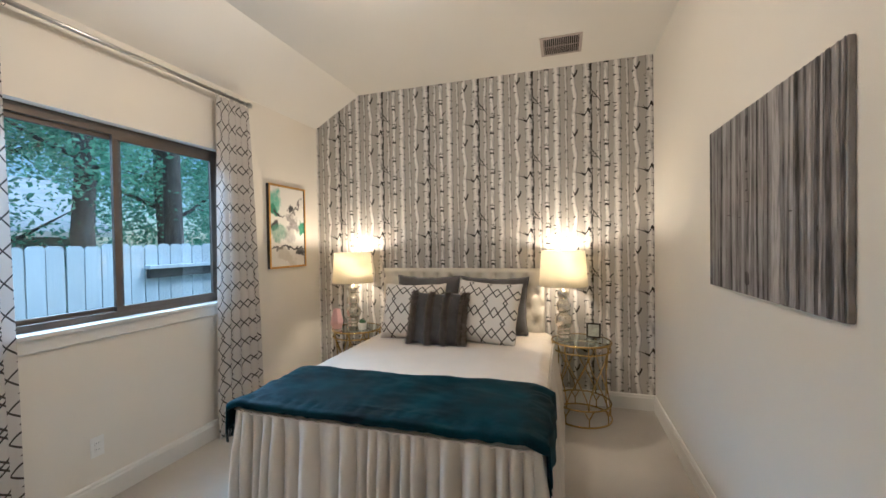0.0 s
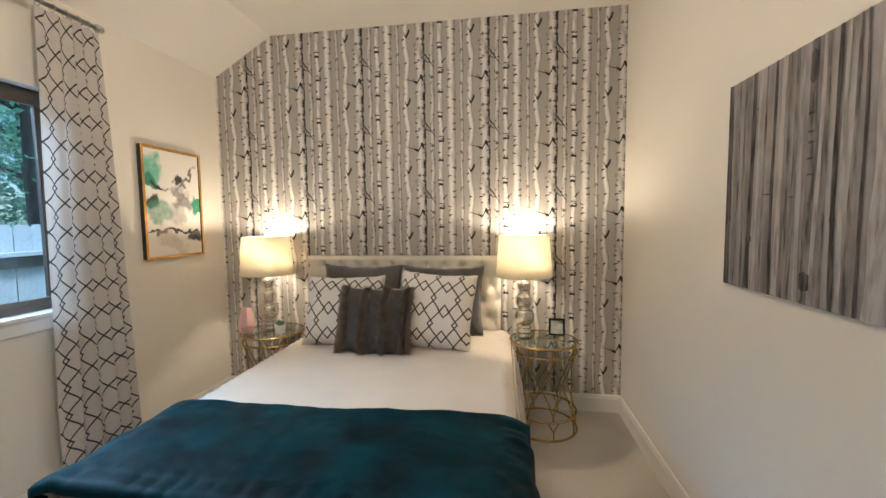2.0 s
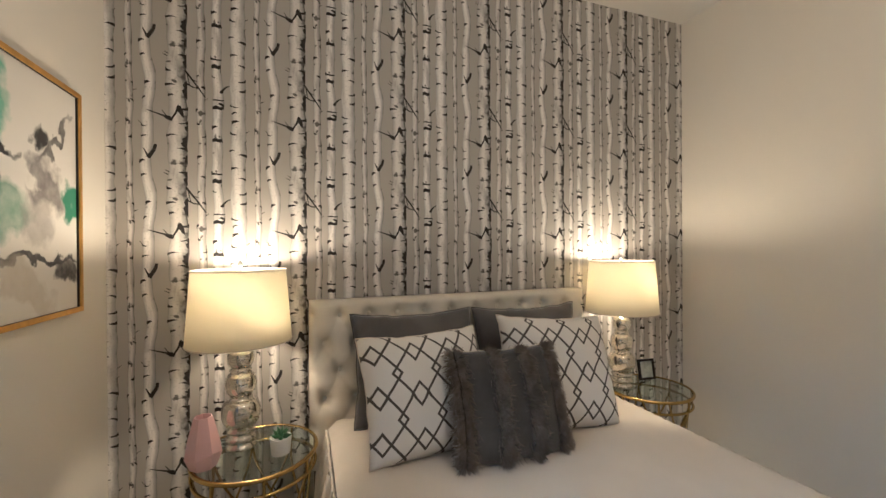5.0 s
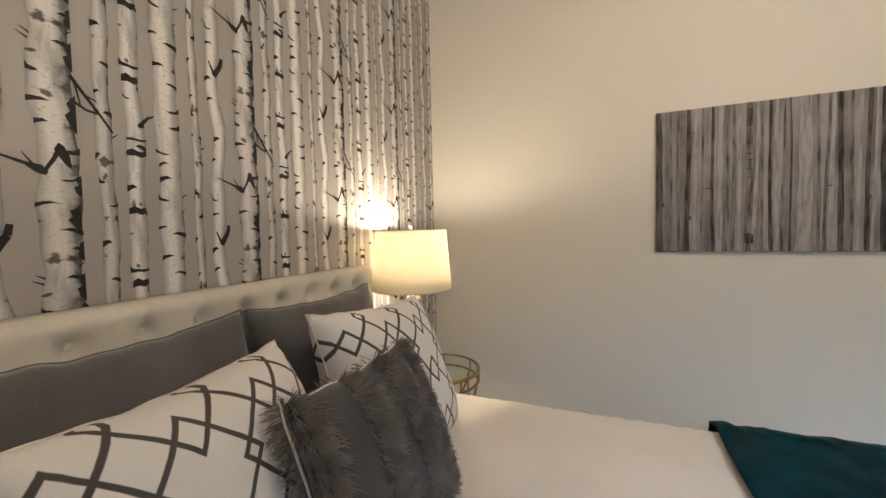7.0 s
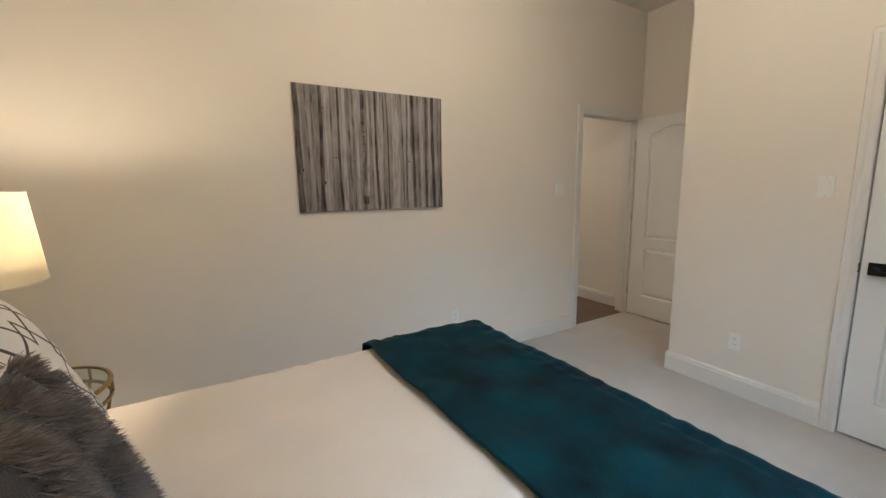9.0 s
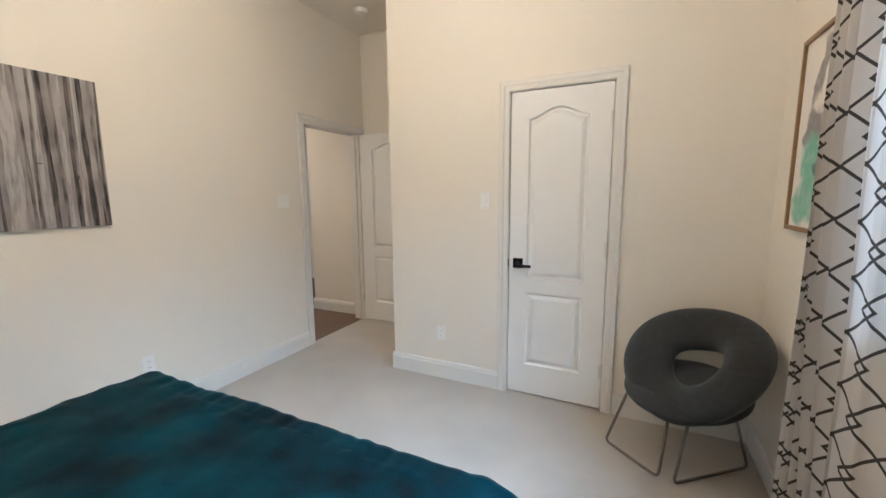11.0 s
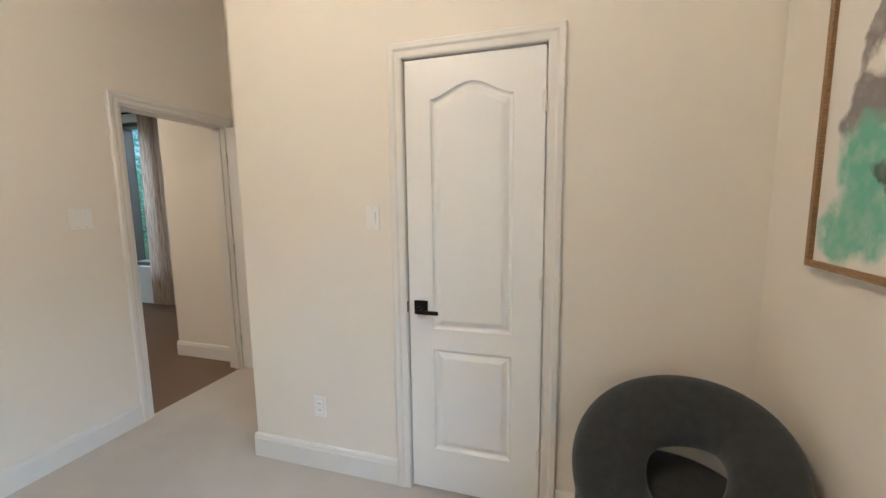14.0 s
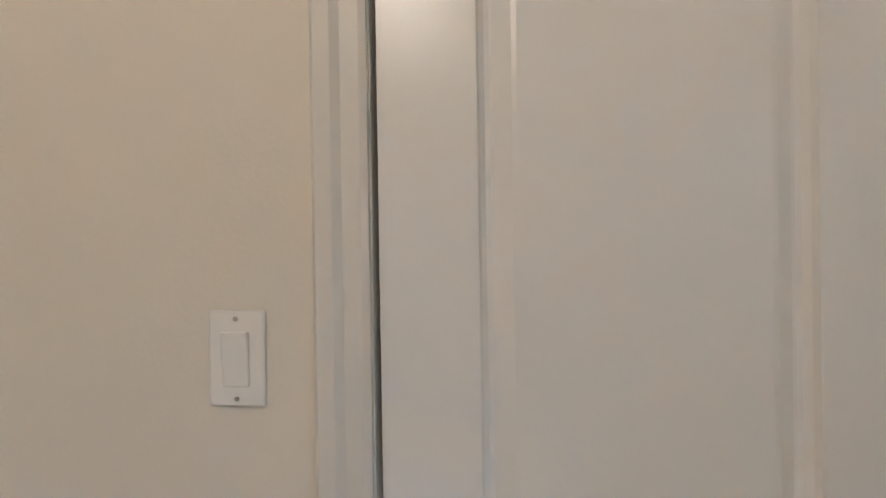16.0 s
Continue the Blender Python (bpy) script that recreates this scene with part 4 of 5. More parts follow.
TABLE_Z = 0.645


def table_lamp(cx, cy):
    L = thing("table_lamp", (cx, cy, TABLE_Z), "lit table lamp with stacked mercury-glass base and cream drum shade", "lamp", "bedside lamps")
    z = TABLE_Z
    prof = [(0.068, 0.003), (0.072, 0.010), (0.066, 0.020), (0.052, 0.026), (0.066, 0.034), (0.073, 0.045), (0.064, 0.056), (0.050, 0.062), (0.062, 0.070), (0.066, 0.080), (0.052, 0.092)]
    def bulge(zc, r, h, neck):
        for i in range(1, 12):
            a = -math.pi / 2 + math.pi * i / 12
            prof.append((neck + (r - neck) * max(0.0, math.cos(a)) ** 0.75, zc + h * math.sin(a)))
    bulge(0.150, 0.087, 0.056, 0.045)
    prof.append((0.040, 0.212))
    prof.append((0.050, 0.222))
    bulge(0.270, 0.070, 0.045, 0.040)
    prof.append((0.044, 0.320))
    prof.append((0.050, 0.328))
    prof.append((0.044, 0.336))
    bulge(0.378, 0.060, 0.040, 0.028)
    prof.append((0.026, 0.424))
    prof.append((0.030, 0.436))
    bm = bmesh.new()
    prof = [(r * 0.88, h) for r, h in prof]
    inner = [(max(0.004, r - 0.004), h + (0.004 if i == 0 else 0.0)) for i, (r, h) in enumerate(prof)]
    lathe(bm, [(0.004, 0.003)] + prof + inner[::-1], (cx, cy, z), 40)
    part("base", bm, MERC, L, "champagne mercury-glass base of stacked bubbles", smooth=True)
    bm = bmesh.new()
    lathe(bm, [(0.026, 0.437), (0.026, 0.455), (0.012, 0.462), (0.012, 0.52), (0.018, 0.525), (0.018, 0.560)], (cx, cy, z), 16)
    part("neck", bm, STEEL, L, smooth=True)
    rb, rt, zb, zt = 0.203, 0.181, 1.095 - z, 1.395 - z
    bm = bmesh.new()
    lathe(bm, [(rb, zb), (rt, zt), (rt - 0.003, zt), (rb - 0.003, zb), (rb, zb)], (cx, cy, z), 56, cap=False)
    part("shade", bm, SHADE, L, "cream linen drum shade", smooth=False).data.polygons.foreach_set("use_smooth", [True] * 224)
    for r, h in ((rb, zb), (rt, zt)):
        bm = bmesh.new()
        tube(bm, [(cx + r * math.cos(a), cy + r * math.sin(a), z + h) for a in (2 * math.pi * i / 56 for i in range(56))], 0.0028, 6, closed=True)
        part("shade_trim", bm, LINEN, L)
    bm = bmesh.new()
    for i in range(3):
        a = 2 * math.pi * i / 3 + 0.4
        tube(bm, [(cx, cy, z + zt - 0.01), (cx + rt * math.cos(a), cy + rt * math.sin(a), z + zt - 0.006)], 0.0018, 6)
    tube(bm, [(cx, cy, z + zt - 0.012), (cx, cy, z + zt + 0.012)], 0.005, 8)
    for s in (-1, 1):
        tube(bm, [(cx + s * 0.018, cy, z + 0.545), (cx + s * 0.045, cy, z + 0.62), (cx + s * 0.03, cy, z + 0.70), (cx, cy, z + zt - 0.012)], 0.0016, 6)
    part("harp", bm, STEEL, L)
    bm = bmesh.new()
    lathe(bm, [(0.004, zt + 0.010), (0.010, zt + 0.016), (0.012, zt + 0.026), (0.006, zt + 0.036), (0.003, zt + 0.042)], (cx, cy, z), 14)
    part("finial", bm, STEEL, L, smooth=True)
    return L


table_lamp(*LAMP_R)
table_lamp(*LAMP_L)


# ---- round glass nightstands ----
def nightstand(cx, cy, R, label):
    N = thing("nightstand", (cx, cy, 0), label, "side table", "round brass nightstands")
    circ = lambda r, z, n=64: [(cx + r * math.cos(2 * math.pi * i / n), cy + r * math.sin(2 * math.pi * i / n), z) for i in range(n)]
    bm = bmesh.new()
    tube(bm, circ(R, TABLE_Z - 0.006), 0.009, 8, closed=True)
    part("top_rim", bm, BRASS, N, smooth=True)
    bm = bmesh.new()
    lathe(bm, [(R - 0.007, TABLE_Z - 0.010), (R - 0.007, TABLE_Z - 0.001)], (cx, cy, 0), 64)
    part("glass_top", bm, TABLEGLASS, N, "clear green-edged glass top")
    for z in (0.575, 0.135, 0.010):
        bm = bmesh.new()
        tube(bm, circ(R - 0.004 if z > 0.1 else R + 0.002, z), 0.0075, 8, closed=True)
        part("ring", bm, BRASS, N, smooth=True)
    for i in range(8):
        a = 2 * math.pi * i / 8 + 0.2
        bm = bmesh.new()
        tube(bm, [(cx + R * math.cos(a), cy + R * math.sin(a), 0.575), (cx + R * math.cos(a), cy + R * math.sin(a), TABLE_Z - 0.008)], 0.006, 8)
        part("post", bm, BRASS, N)
        for s in (-1, 1):
            bm = bmesh.new()
            pts = []
            for k in range(13):
                q = k / 12
                an = a + s * math.radians(22.5) * (1 - math.cos(math.pi * q)) * (1 if q < 0.5 else 1)
                rr = R - 0.006 - 0.035 * math.sin(math.pi * q)
                pts.append((cx + rr * math.cos(an), cy + rr * math.sin(an), 0.575 - 0.44 * q))
            tube(bm, pts, 0.0055, 6)
            part("bar", bm, BRASS, N, smooth=True)
            bm = bmesh.new()
            tube(bm, [(cx + R * math.cos(a), cy + R * math.sin(a), 0.07), (cx + R * math.cos(a + s * 0.16), cy + R * math.sin(a + s * 0.16), 0.135)], 0.005, 6)
            part("fork", bm, BRASS, N)
        bm = bmesh.new()
        tube(bm, [(cx + R * math.cos(a), cy + R * math.sin(a), 0.010), (cx + R * math.cos(a), cy + R * math.sin(a), 0.075)], 0.0055, 6)
        part("foot_post", bm, BRASS, N)
    return N


nightstand(0.190, 3.282, 0.235, "round brass nightstand with glass top beside the bed")
nightstand(-1.925, 3.285, 0.235, "round brass nightstand with glass top under the window-side lamp")

# things on the nightstands
pf = thing("photo_frame", (0.295, 3.378, TABLE_Z), "small black standing picture frame on the glass top", "picture frame")
M = pose(0.295, 3.378, TABLE_Z, -10, 0, -6)
for nm, boxes, mt in (("frame", [(-0.058, 0.058, -0.007, 0.007, 0, 0.014), (-0.058, 0.058, -0.007, 0.007, 0.112, 0.126), (-0.058, -0.044, -0.007, 0.007, 0.014, 0.112), (0.044, 0.058, -0.007, 0.007, 0.014, 0.112)], BLACKM),
                      ("picture", [(-0.044, 0.044, 0.0, 0.004, 0.014, 0.112)], mat("pale_photo", (0.48, 0.50, 0.44), 0.3, var=0.2, scale=22)),
                      ("stand", [(-0.02, 0.02, 0.007, 0.011, 0.004, 0.10)], BLACKM)):
    bm = bmesh.new()
    for b in boxes:
        box(bm, *b, bevel=0.0015 if nm == "frame" else 0.0)
    if nm == "stand":
        for v in bm.verts:
            v.co.y += 0.045 * (1 - v.co.z / 0.1)
    bmesh.ops.transform(bm, matrix=M, verts=bm.verts)
    part(nm, bm, mt, pf)

PINK = mat("pink_ceramic", (0.72, 0.45, 0.44), 0.45, var=0.02, scale=8)
bm = bmesh.new()
lathe(bm, [(0.046, 0.001), (0.065, 0.060), (0.055, 0.11), (0.033, 0.195), (0.029, 0.195), (0.045, 0.10), (0.02, 0.01)], (-2.105, 3.215, TABLE_Z), 7)
for v in bm.verts:
    if abs(v.co.z - TABLE_Z - 0.060) < 0.01:
        v.co.z += 0.012 * math.sin(5 * v.co.x * 60)
va = part("vase", bm, PINK)
tagged(va, "faceted matt pink ceramic vase", "vase")

pp = thing("potted_succulent", (-1.83, 3.225, TABLE_Z), "small green succulent in a white pot", "plant")
bm = bmesh.new()
lathe(bm, [(0.036, 0.001), (0.042, 0.06), (0.042, 0.068), (0.038, 0.068), (0.036, 0.058), (0.002, 0.058)], (-1.83, 3.225, TABLE_Z), 24)
part("pot", bm, PLASTIC, pp, smooth=False)
SUCC = mat("succulent_leaf", (0.045, 0.14, 0.055), 0.45, var=0.15, scale=30)
for i in range(16):
    a, tier = i * 2.4, i / 16
    ln = 0.044 * (1 - 0.5 * tier)
    bm = bmesh.new()
    dirv = Vector((math.cos(a), math.sin(a), 0))
    p0 = Vector((-1.83, 3.225, TABLE_Z + 0.062 + 0.008 * tier))
    up = 0.006 + 0.022 * tier
    tube(bm, [p0, p0 + dirv * ln * 0.5 + Vector((0, 0, up * 0.6)), p0 + dirv * ln + Vector((0, 0, up * 1.5))], [0.004, 0.0085, 0.001], 6)
    part("leaf", bm, SUCC, pp, smooth=True)


# ---- pillows ----
def pillow(name, w, h, t, m, material, label, seed=0, pinch=0.05, lean=0.0):
    """A stuffed cushion with pointed corners, standing upright before m: x across, z up, y thick."""
    n = 34
    bm = bmesh.new()
    uvl = bm.loops.layers.uv.new("UVMap")
    def P(u, v, s):
        a, b = 2 * u - 1, 2 * v - 1
        droop = 0.035 * max(0.0, abs(a) - 0.75) * max(0.0, b) ** 4 * noise.noise(Vector((seed, a * 2, 4)))
        x = a * w / 2 * (1 - pinch * (1 - b * b) ** 1.0 * (abs(a) ** 3) * 1.3)
        z = b * h / 2 * (1 - pinch * (1 - a * a) * (abs(b) ** 3) * 1.3)
        th = t / 2 * max(0.0, (1 - abs(a) ** 3.2) * (1 - abs(b) ** 3.2)) ** 0.55
        wr = 0.013 * noise.noise(Vector((x * 9 + seed, z * 9, s * 3))) * (1 - abs(a * b)) + 0.018 * noise.noise(Vector((x * 3 + seed, z * 3 + 5, 2)))
        rim = max(abs(a), abs(b))
        wr += 0.004 * math.sin(22 * (a if abs(b) > abs(a) else b) + seed) * max(0, rim - 0.7) / 0.3 * (1 - rim)
        y = s * (th + wr * (th / (t / 2)))
        y += lean * b * b
        edge = 0.007 * noise.noise(Vector((x * 16 + seed * 3, z * 16, 5))) * max(abs(a), abs(b)) ** 6
        return Vector((x + edge, y + 4 * droop, z + edge + h / 2 + droop - 0.015 * (1 - a * a) * (1 if b < 0 else 0.4)))
    grids = []
    for s in (-1, 1):
        g = [[bm.verts.new(P(i / n, j / n, s)) for j in range(n + 1)] for i in range(n + 1)]
        for i in range(n):
            for j in range(n):
                fc = bm.faces.new((g[i][j], g[i + 1][j], g[i + 1][j + 1], g[i][j + 1]))
                for lp, (a, b) in zip(fc.loops, ((i, j), (i + 1, j), (i + 1, j + 1), (i, j + 1))):
                    lp[uvl].uv = (a / n * w + 0.021 * seed, b / n * h)
        grids.append(g)
    bmesh.ops.remove_doubles(bm, verts=bm.verts, dist=0.0006)
    bmesh.ops.transform(bm, matrix=m, verts=bm.verts)
    T = thing(name, m.translation, label, "pillow")
    body = part("cover", bm, material, T, smooth=True)
    bm = bmesh.new()
    rim = [(i / n, 0) for i in range(n)] + [(1, j / n) for j in range(n)] + [(1 - i / n, 1) for i in range(n)] + [(0, 1 - j / n) for j in range(n)]
    tube(bm, [m @ ((P(u, v, -1) + P(u, v, 1)) / 2) for u, v in rim], 0.003, 6, closed=True)
    part("piping", bm, GREYF if material is GREYF else LINEN, T, smooth=True)
    return T, P


PZ = BT + 0.002
pillow("euro_pillow", 0.64, 0.53, 0.17, pose(-1.205, 3.315, PZ, -13, 0, 1), GREYF, "large charcoal velvet pillow against the headboard", 1, 0.06)
pillow("euro_pillow", 0.64, 0.525, 0.17, pose(-0.565, 3.310, PZ, -13, 0, -2), GREYF, "large charcoal velvet pillow against the headboard", 5, 0.06)
pillow("throw_pillow", 0.57, 0.50, 0.24, pose(-1.225, 2.995, PZ, -23, 0, 7), PILLOWP, "white pillow printed with a grey diamond trellis", 2, 0.045)
pillow("throw_pillow", 0.57, 0.53, 0.24, pose(-0.605, 2.995, PZ, -23, 3, -7), PILLOWP, "white pillow printed with a grey diamond trellis", 9, 0.045)
FM = pose(-0.950, 2.845, PZ, -20, 1, 1)
fur_pillow, FP = pillow("fur_pillow", 0.47, 0.435, 0.16, FM, FURB, "grey pillow with upright bands of faux fur", 4, 0.03)
# fur bands
rf = random.Random(3)
for bandx in (0.04, 0.37, 0.66, 0.96):
    verts, faces = [], []
    for i in range(4200):
        u = min(0.995, max(0.005, bandx + rf.gauss(0, 0.027)))
        v = rf.uniform(0.0, 1.0)
        s = -1 if rf.random() < 0.8 else 1
        p = FP(u, v, s)
        away = Vector(((u - bandx) * 1.2 + rf.uniform(-0.25, 0.25), s * rf.uniform(0.55, 1.1), rf.uniform(-0.65, 0.35)))
        if v > 0.93:
            away.z += 0.7
        if u < 0.04 or u > 0.96:
            away.x += 0.7 * (1 if u > 0.5 else -1)
        away.normalize()
        ln = rf.uniform(0.024, 0.05)
        side = away.cross(Vector((rf.uniform(-1, 1), rf.uniform(-1, 1), rf.uniform(-1, 1)))).normalized() * 0.0011
        a, b, c, d = p + side, p - side, p + away * ln * 0.6 - side * 0.8 + Vector((0, 0, -0.003)), p + away * ln + Vector((0, 0, -0.009))
        k = len(verts)
        verts += [FM @ a, FM @ b, FM @ c, FM @ d]
        faces += [(k, k + 1, k + 2), (k, k + 2, k + 3)]
    me = bpy.data.meshes.new("fur_band")
    me.from_pydata([tuple(v) for v in verts], [], faces)
    me.materials.append(FURM)
    o = new("fur_band", me)
    o.parent = fur_pillow
    o.matrix_parent_inverse = Matrix.Translation(fur_pillow.location).inverted()
    tagged(o, "long grey-brown faux fur band", kind="stuff")

# ---- curtains, rod and rings ----
ROD_X, ROD_Z = -2.442, 2.652
rod = thing("curtain_rod", (ROD_X, 1.53, ROD_Z), "brushed steel double curtain rod above the window", "curtain rod")
for dx, dz, r in ((0.0, 0.0, 0.0125), (0.035, 0.012, 0.007)):
    bm = bmesh.new()
    tube(bm, [(ROD_X - dx, 0.57, ROD_Z + dz), (ROD_X - dx, 2.47, ROD_Z + dz)], r, 14)
    part("pole", bm, STEEL, rod, smooth=True)
for y in (0.555, 2.485):
    bm = bmesh.new()
    lathe(bm, [(0.013, -0.022), (0.021, -0.018), (0.021, 0.016), (0.012, 0.022)], (0, 0, 0), 18)
    bmesh.ops.transform(bm, matrix=pose(ROD_X, y, ROD_Z, 90), verts=bm.verts)
    part("finial", bm, STEEL, rod, smooth=True)
for y in (0.72, 2.40):
    bm = bmesh.new()
    tube(bm, [(XW + 0.002, y, ROD_Z - 0.02), (ROD_X - 0.03, y, ROD_Z - 0.018), (ROD_X, y, ROD_Z - 0.012)], 0.006, 8)
    box(bm, XW + 0.0005, XW + 0.006, y - 0.014, y + 0.014, ROD_Z - 0.055, ROD_Z + 0.03, 0.002)
    part("bracket", bm, STEEL, rod)


def curtain(y0, y1, folds, amp, seed, label, skew, flat=9.0, flat_to=0.0, gather=0.0, repeat=0.0, shift=0.0):
    """A hanging panel with soft folds; cloth lengths go into the UV map."""
    C = thing("curtain", (ROD_X, (y0 + y1) / 2, 0.02), label, "curtain", "trellis curtains")
    nu, nv = 230, 44
    za, zb = ROD_Z - 0.03, 0.015
    W = y1 - y0
    def P(u, v):
        uu = u ** skew
        wob = 0.35 * noise.noise(Vector((u * 3 + seed, v * 1.6, 0)))
        ph = 2 * math.pi * folds * u + wob * 2.2
        a = amp * (0.75 + 0.35 * v) * (0.8 + 0.4 * noise.noise(Vector((u * 5, seed, v))))
        if u > flat:
            a *= max(0.12, 1 - (u - flat) / 0.12)
        if u < flat_to:
            a *= max(0.25, 1 - (flat_to - u) / 0.15)
        x = ROD_X + a * math.sin(ph) - (0.065 * max(0.0, (u - 0.8) / 0.2) if flat < 1 else 0.0) + 0.008 * noise.noise(Vector((u * 9, v * 4, seed)))
        y = y0 + W * (uu + gather * (0.45 - uu) * (1 - v) ** 1.5) + 0.018 * math.cos(ph) * v + (0.03 * (v - 0.4)) * (1 if u > 0.5 else -0.3)
        return Vector((max(x, XW + 0.03), y, za + (zb - za) * v))
    bm = bmesh.new()
    uvl = bm.loops.layers.uv.new("UVMap")
    arc = [0.0]
    for i in range(1, nu):
        arc.append(arc[-1] + (P(i / (nu - 1), 0.5) - P((i - 1) / (nu - 1), 0.5)).length)
    if repeat:                                             # one repeat of the print on each fold
        arc = [repeat * folds * q / arc[-1] - shift * repeat - seed * 0.013 for q in arc]
    g = [[bm.verts.new(P(i / (nu - 1), j / (nv - 1))) for j in range(nv)] for i in range(nu)]
    for i in range(nu - 1):
        for j in range(nv - 1):
            fc = bm.faces.new((g[i][j], g[i + 1][j], g[i + 1][j + 1], g[i][j + 1]))
            for lp, (a, b) in zip(fc.loops, ((i, j), (i + 1, j), (i + 1, j + 1), (i, j + 1))):
                lp[uvl].uv = (arc[a] + seed * 0.013, g[a][b].co.z)
    cl = part("cloth", bm, CURTAIN, C, smooth=True)
    for k in range(folds + 1):
        yr = ((k + 0.25) / (folds + 0.5)) ** skew
        y = y0 + W * (yr + gather * (0.45 - yr))
        bm = bmesh.new()
        tube(bm, [(ROD_X + 0.02 * math.cos(a), y, ROD_Z - 0.006 + 0.02 * math.sin(a)) for a in (2 * math.pi * i / 18 for i in range(18))], 0.0025, 6, closed=True)
        part("ring", bm, STEEL, C, smooth=True)
    return C


curtain(2.105, 2.555, 5, 0.018, 3.0, "white curtain with a grey diamond trellis beside the bed", 0.9, 9.0, 0.2, 0.26, 0.130, 0.06)
curtain(0.585, 1.005, 6, 0.038, 8.0, "white curtain with a grey diamond trellis by the armchair", 1.15, 0.62, 0.0, 0.0, 0.130, 0.68)


# ---- framed pictures ----
def painting(name, ground, blobs):
    """Abstract ink washes: soft blobs of (centre, radii, colour, strength) on paper; y and z of the object."""
    m, nt, b = nodes_of(name, 0.4, 0.4)
    tc = nt.nodes.new("ShaderNodeTexCoord").outputs["Object"]
    n = nt.nodes.new("ShaderNodeTexNoise")
    n.inputs["Scale"].default_value, n.inputs["Detail"].default_value = 9.0, 5.0
    nt.links.new(tc, n.inputs["Vector"])
    va = nt.nodes.new("ShaderNodeVectorMath")
    va.operation = "MULTIPLY_ADD"
    nt.links.new(n.outputs["Color"], va.inputs[0])
    va.inputs[1].default_value, va.inputs[2].default_value = (0.2, 0.2, 0.2), (-0.1, -0.1, -0.1)
    ad = nt.nodes.new("ShaderNodeVectorMath")
    nt.links.new(tc, ad.inputs[0])
    nt.links.new(va.outputs[0], ad.inputs[1])
    fine = noise_of(nt, tc, 26.0, 6.0)
    col = ground
    for (cy, cz), (ry, rz), tilt, color, k in blobs:
        mp = nt.nodes.new("ShaderNodeMapping")
        mp.vector_type = "TEXTURE"
        mp.inputs["Location"].default_value = (0, cy, cz)
        mp.inputs["Rotation"].default_value = (radians(tilt), 0, 0)
        mp.inputs["Scale"].default_value = (10, ry, rz)
        nt.links.new(ad.outputs[0], mp.inputs[0])
        ln = nt.nodes.new("ShaderNodeVectorMath")
        ln.operation = "LENGTH"
        nt.links.new(mp.outputs[0], ln.inputs[0])
        mr = nt.nodes.new("ShaderNodeMapRange")
        nt.links.new(ln.outputs["Value"], mr.inputs[0])
        mr.inputs[1].default_value, mr.inputs[2].default_value, mr.inputs[3].default_value, mr.inputs[4].default_value = 0.72, 1.08, k, 0.0
        fac = op(nt, "MULTIPLY", mr.outputs[0], op(nt, "MULTIPLY_ADD", fine, 1.1, 0.62))
        cl = nt.nodes.new("ShaderNodeClamp")
        nt.links.new(fac, cl.inputs[0])
        col = mixc(nt, cl.outputs[0], col, color)
    nt.links.new(col, b.inputs["Base Color"])
    return m


WHITE_P, GREEN_P, TEAL_P, DARK_P, GREY_P, TAN_P = (0.74, 0.71, 0.66), (0.05, 0.24, 0.15), (0.16, 0.44, 0.33), (0.035, 0.033, 0.035), (0.22, 0.20, 0.20), (0.50, 0.45, 0.38)
ART1 = painting("ink_flower", WHITE_P, [((-0.17, 0.24), (0.10, 0.12), 20, TEAL_P, 0.8), ((-0.20, 0.16), (0.085, 0.05), -30, GREEN_P, 1.0), ((-0.13, 0.13), (0.10, 0.022), -18, DARK_P, 0.9),
                                        ((0.05, 0.17), (0.045, 0.05), 40, DARK_P, 0.85), ((0.13, 0.18), (0.13, 0.014), 50, DARK_P, 0.7), ((0.07, 0.03), (0.11, 0.085), -20, GREY_P, 0.75), ((-0.03, 0.05), (0.09, 0.035), -25, WHITE_P, 0.9),
                                        ((0.21, 0.0), (0.055, 0.055), 0, GREEN_P, 1.0), ((-0.18, 0.0), (0.07, 0.06), 10, DARK_P, 0.9), ((-0.12, -0.07), (0.12, 0.09), 0, GREEN_P, 0.55), ((0.02, -0.08), (0.07, 0.09), 0, GREY_P, 0.45),
                                        ((0.0, -0.215), (0.27, 0.016), 3, DARK_P, 0.9), ((0.17, -0.245), (0.06, 0.04), 0, DARK_P, 0.8), ((-0.02, -0.30), (0.16, 0.06), -30, TAN_P, 0.5)])
ART2 = painting("ink_stems", WHITE_P, [((0.10, 0.28), (0.055, 0.14), 8, GREY_P, 0.85), ((-0.04, 0.25), (0.04, 0.16), -28, GREY_P, 0.8), ((0.08, 0.10), (0.06, 0.11), 10, GREY_P, 0.6), ((-0.02, 0.02), (0.10, 0.05), 30, DARK_P, 0.6),
                                       ((-0.10, 0.02), (0.07, 0.11), 0, GREY_P, 0.8), ((0.12, -0.12), (0.10, 0.10), 0, GREEN_P, 0.9), ((-0.05, -0.14), (0.12, 0.13), 10, TEAL_P, 0.8), ((0.10, -0.13), (0.04, 0.07), 0, DARK_P, 0.9),
                                       ((0.04, -0.20), (0.11, 0.035), -35, DARK_P, 0.7), ((0.16, -0.22), (0.05, 0.05), 40, DARK_P, 0.7), ((-0.10, -0.30), (0.11, 0.10), 0, TEAL_P, 0.75), ((0.10, -0.31), (0.08, 0.06), 0, TEAL_P, 0.5)])
